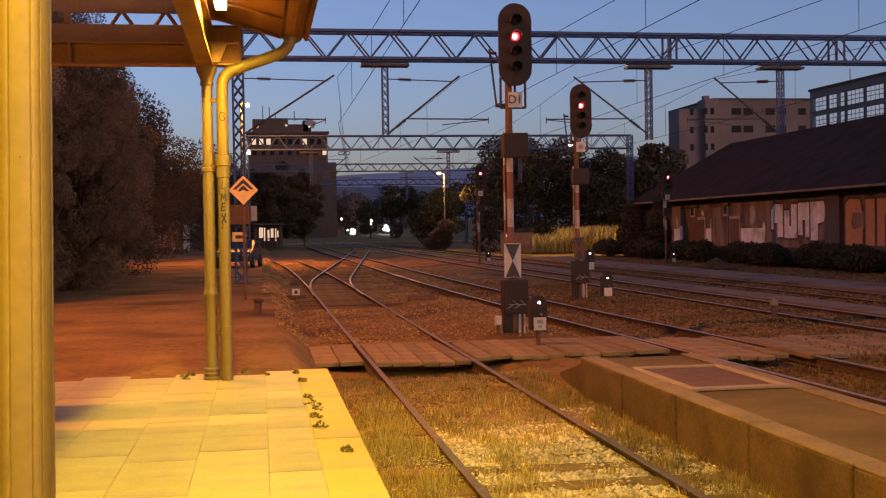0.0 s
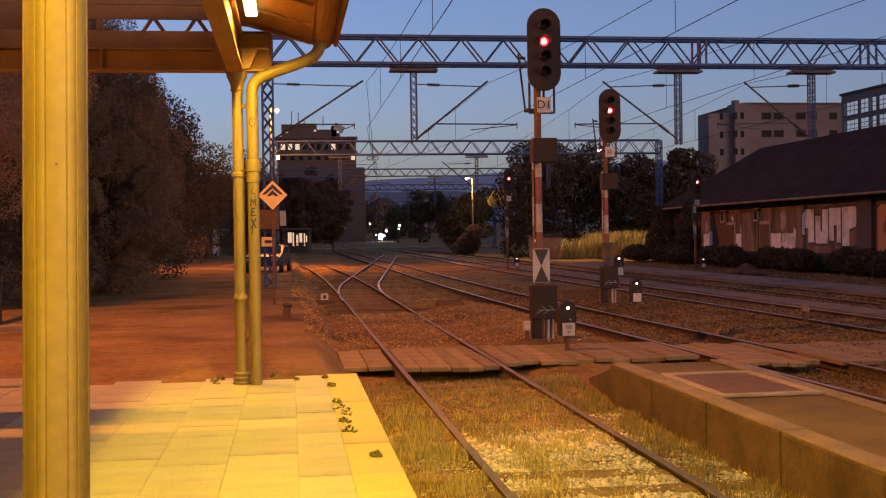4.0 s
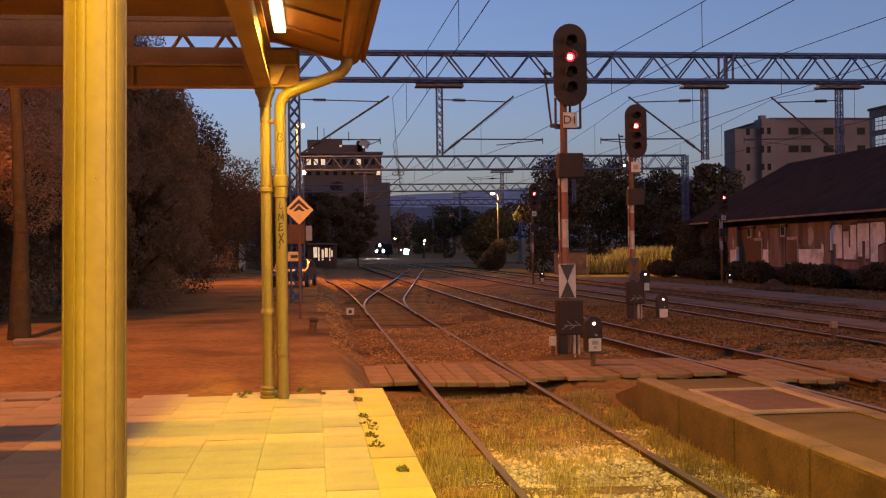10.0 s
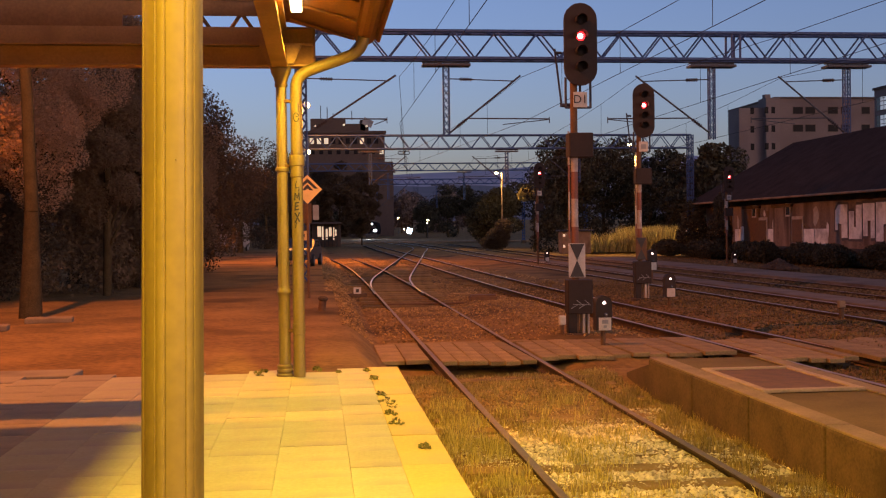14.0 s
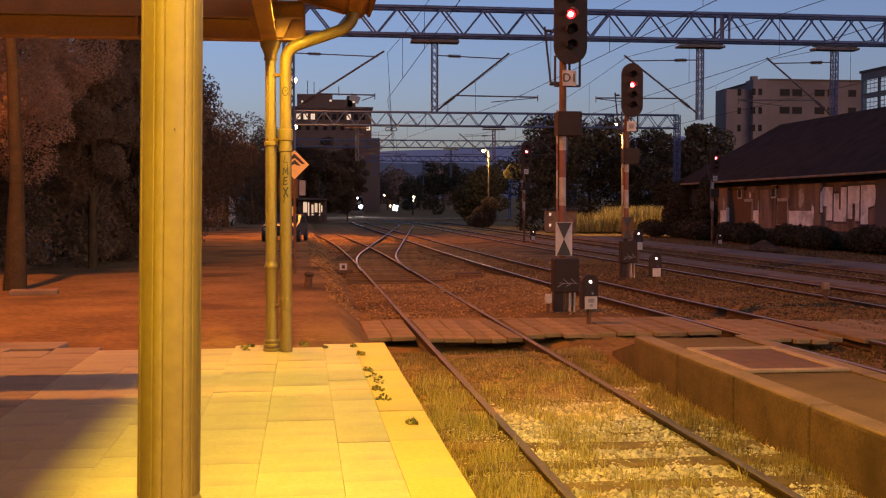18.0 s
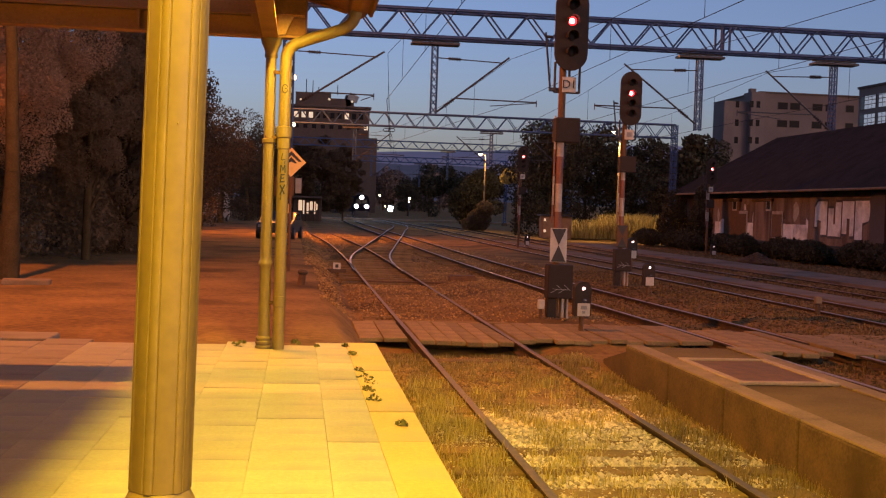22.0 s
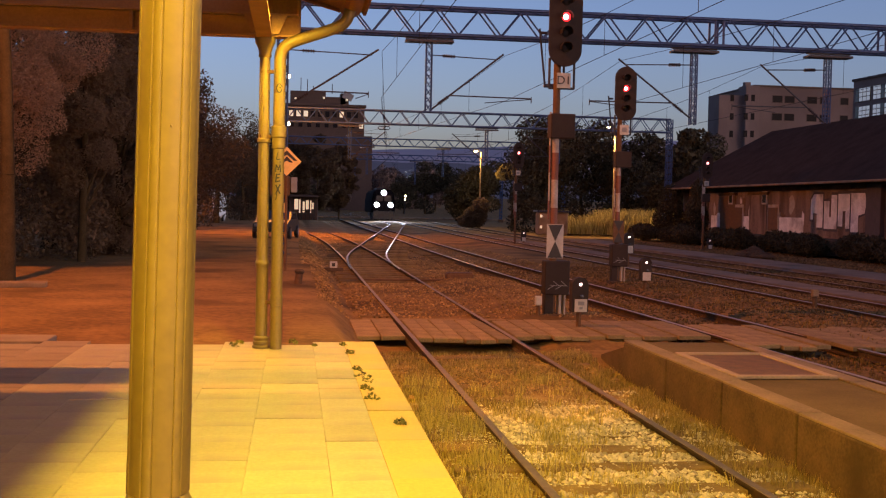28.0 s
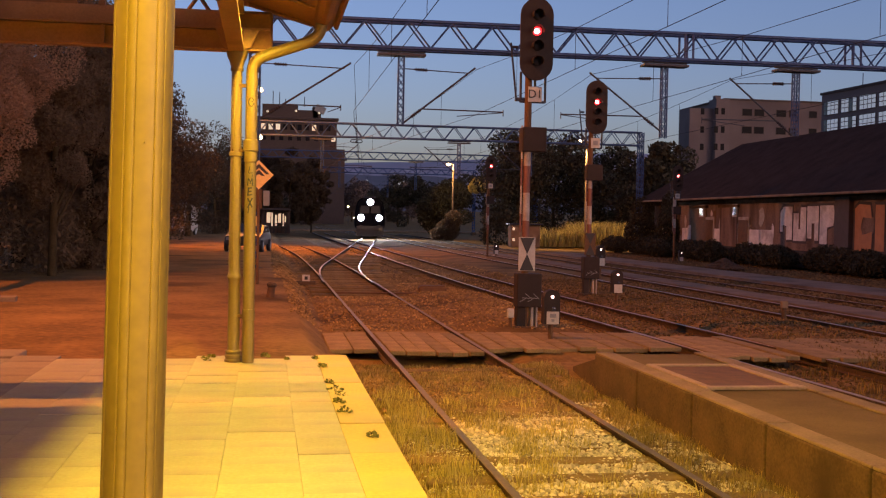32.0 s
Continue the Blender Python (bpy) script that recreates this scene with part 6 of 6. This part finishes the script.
painted("orange_graffiti", "large orange painted letters on the shed wall", M_GRAF_O, [
    [(0.0, 2.75), (0.35, 2.95), (1.3, 2.9), (1.45, 2.3), (0.7, 2.35), (0.5, 1.9), (0.7, 1.55), (1.5, 1.7), (1.45, 0.85), (0.0, 0.8)],
    [(1.75, 2.9), (2.5, 2.9), (2.5, 0.85), (1.75, 0.85)],
    [(2.7, 2.9), (3.9, 2.9), (3.9, 2.2), (3.3, 2.2), (3.3, 0.85), (2.7, 0.85)]], 48.1, M_GRAF_D)

hut = thing("trackside_hut", "small pale hut with two lit lamps before the reeds", "hut", at=pose(16.5, 82, 0))
part("wall", box(nbm(), (0, 0, 0.8), (2.2, 1.4, 1.7), 0.15), M_CONC_L, hut)
part("roof", box(nbm(), (0, 0, 1.70), (2.5, 1.7, 0.12), 0.02), M_STEELDARK, hut)
for zz in (1.35, 0.55):
    part("lamp", box(nbm(), (-0.95, -0.72, zz), (0.16, 0.08, 0.20), 0.02), G_WIN, hut)

heap = []
for i in range(900):
    a_, q = rgs.uniform(0, 6.283), rgs.uniform(0, 1) ** 0.5
    heap.append((17.9 + 0.6 * q * math.cos(a_), 48.0 + 1.6 * q * math.sin(a_), 0.42 * (1 - q) - 0.05))
hb = nbm()
for px_, py_, pz_ in heap:
    r_ = rgs.uniform(0.03, 0.08)
    bmesh.ops.create_icosphere(hb, subdivisions=1, radius=r_, matrix=Matrix.Translation((px_, py_, pz_)))
solo("gravel_heap", hb, M_CONC, "low heap of pale gravel before the shrubs", "gravel", kind="stuff")

# shrubs along the shed
for i in range(16):
    y = 36 + i * 2.7
    sh = thing("shrub", "dark low shrub before the shed", "shrub", "shrubs by the shed", at=pose(21.6 + 0.5 * math.sin(i * 2.1), y, 0.0))
    leaf_cloud("foliage", [(0, 0, 0.40, 0.9, 1.5, 0.5), (0.2, 0.6, 0.65, 0.6, 0.8, 0.38), (-0.2, -0.7, 0.5, 0.6, 0.8, 0.4 + 0.25 * (i % 4 == 0))], 4500, 0.06, M_LEAF, sh, 200 + i)
for i, (x, y, h, w) in enumerate(((22.9, 74.4, 3.8, 2.2), (22.5, 68.0, 4.0, 1.6), (27.5, 79.5, 4.4, 2.4), (28.5, 82.0, 4.8, 3.0))):
    sh = thing("tall_shrub", "dark upright shrub at the shed's end", "shrub", at=pose(x, y, 0))
    leaf_cloud("foliage", [(0, 0, h * 0.35, w / 2, w / 2, h * 0.35), (0.2, 0.2, h * 0.72, w * 0.35, w * 0.35, h * 0.28)], 7000, 0.07, M_LEAF, sh, 240 + i)
tree(30.6, 90.0, 0, 8.2, 5.0, "dark tree beside the shed's roof", 251, 5000, M_LEAF, 0.2)

# ---- far end: road, kiosk, lights, billboard ----
slab("far_road", -40, 60, 176, 181, -0.1, 0.12, M_CONC_L, "pale road crossing the tracks far off", cat="road")
ki = thing("lit_kiosk", "small kiosk with a brightly lit front far beyond", "kiosk", at=pose(-2.6, 128, 0.1))
part("wall", box(nbm(), (1.2, 1.5, 1.4), (3.2, 3.0, 2.8), 0.05), M_BLDGD, ki)
for x, w, z, h in ((0.40, 0.42, 1.75, 1.15), (0.78, 0.16, 1.55, 1.5), (1.22, 0.22, 1.45, 1.2), (1.62, 0.30, 1.70, 1.0), (2.02, 0.12, 1.5, 1.4), (2.25, 0.14, 1.6, 0.7)):
    part("lit_pane", box(nbm(), (x, -0.02, z), (w, 0.06, h)), G_SHOP, ki, "glowing window")
for x in (0.08, 0.66, 1.04, 1.42, 1.88, 2.42):
    part("post", box(nbm(), (x, -0.12, 1.35), (0.09, 0.09, 2.7), 0.01), M_INK, ki)
part("counter", box(nbm(), (1.5, -0.35, 1.05), (1.3, 0.35, 0.10), 0.02), M_INK, ki)
part("awning", box(nbm(), (1.2, -0.5, 2.62), (3.4, 1.2, 0.10), 0.02), M_BLDGD, ki)
part("bench", box(nbm(), (1.6, -1.2, 0.70), (1.5, 0.4, 0.08), 0.02), M_INK, ki)
for x in (0.95, 2.25):
    part("bench_leg", box(nbm(), (x, -1.2, 0.33), (0.08, 0.36, 0.68), 0.01), M_INK, ki)


def far_light(x, y, z, r, g, label):
    th = thing("far_lamp", label, "lamp", "far lamps", at=pose(x, y, 0))
    part("pole", rod(nbm(), (0, 0.3, -0.2), (0, 0.3, z), 0.05, seg=8), M_STEELDARK, th)
    part("bulb", lathe(nbm(), [(r * 0.4, -r), (r, -r * 0.4), (r, r * 0.4), (r * 0.4, r)], 12, (0, 0, z)), g, th, "", True)


for x, y, z, r in ((14.9, 360, 6.8, 0.22), (23.2, 360, 5.8, 0.40), (20.7, 360, 2.45, 0.25), (17.5, 360, 2.5, 0.22), (11.6, 360, 1.9, 0.2), (16.0, 362, 2.7, 0.25), (24.9, 280, 4.4, 0.42), (24.8, 280.3, 3.6, 0.28)):
    far_light(x, y, z, r * 0.62, G_LAMP, "distant lit street lamp")
house = thing("far_house", "distant low house with lit windows", "building", "far buildings", at=pose(13.2, 366, 0))
part("wall", box(nbm(), (1.5, 5, 2.9), (8.0, 9, 5.8)), M_BLDGD, house)
part("roof", prism(nbm(), [(-3.0, 5.8), (6.0, 5.8), (1.5, 8.2)], 0.3, 10), M_TILEROOF, house)
for x in (1.3, 2.7, 3.4):
    part("window", box(nbm(), (x, 0.45, 2.9), (0.9 if x < 2 else 0.45, 0.10, 1.5)), G_WIN, house)
bb = thing("billboard", "small bright white-blue billboard by the far road", "billboard", at=pose(26.2, 358, 0, 0, 12, 0))
part("panel", box(nbm(), (0, 0, 1.75), (1.6, 0.15, 1.7), 0.03), G_BILL, bb)
part("panel_frame", box(nbm(), (0, 0.12, 1.75), (1.8, 0.08, 1.9), 0.03), M_STEELDARK, bb)
part("leg", rod(nbm(), (0, 0.2, -0.5), (0, 0.2, 0.9), 0.1), M_STEELDARK, bb)
far_light(25.1, 360, 2.3, 0.2, G_LAMP, "distant lit street lamp")



# ---- movement ----
def motions():
    ys = [p[1] for p in LINE_ROUTE]
    xs = [p[0] for p in LINE_ROUTE]
    rows = []
    for t in np.arange(0, 32.01, 0.5):
        y = float(np.interp(t, TRAIN_T, TRAIN_Y))
        x = float(np.interp(y, ys, xs))
        x2 = float(np.interp(y + 12, ys, xs))
        rows.append((float(t), pose(x, y, 0.0, 0, 0, -math.degrees(math.atan2(x2 - x, 12)))))
    walk(loco, rows)


TRAIN_T = [0, 6, 9, 13, 17, 19, 20.5, 23, 25, 28, 29, 30.5, 32]
TRAIN_Y = [392, 340, 314, 280, 245, 228, 214, 188, 171, 145, 136, 124, 112]
motions()
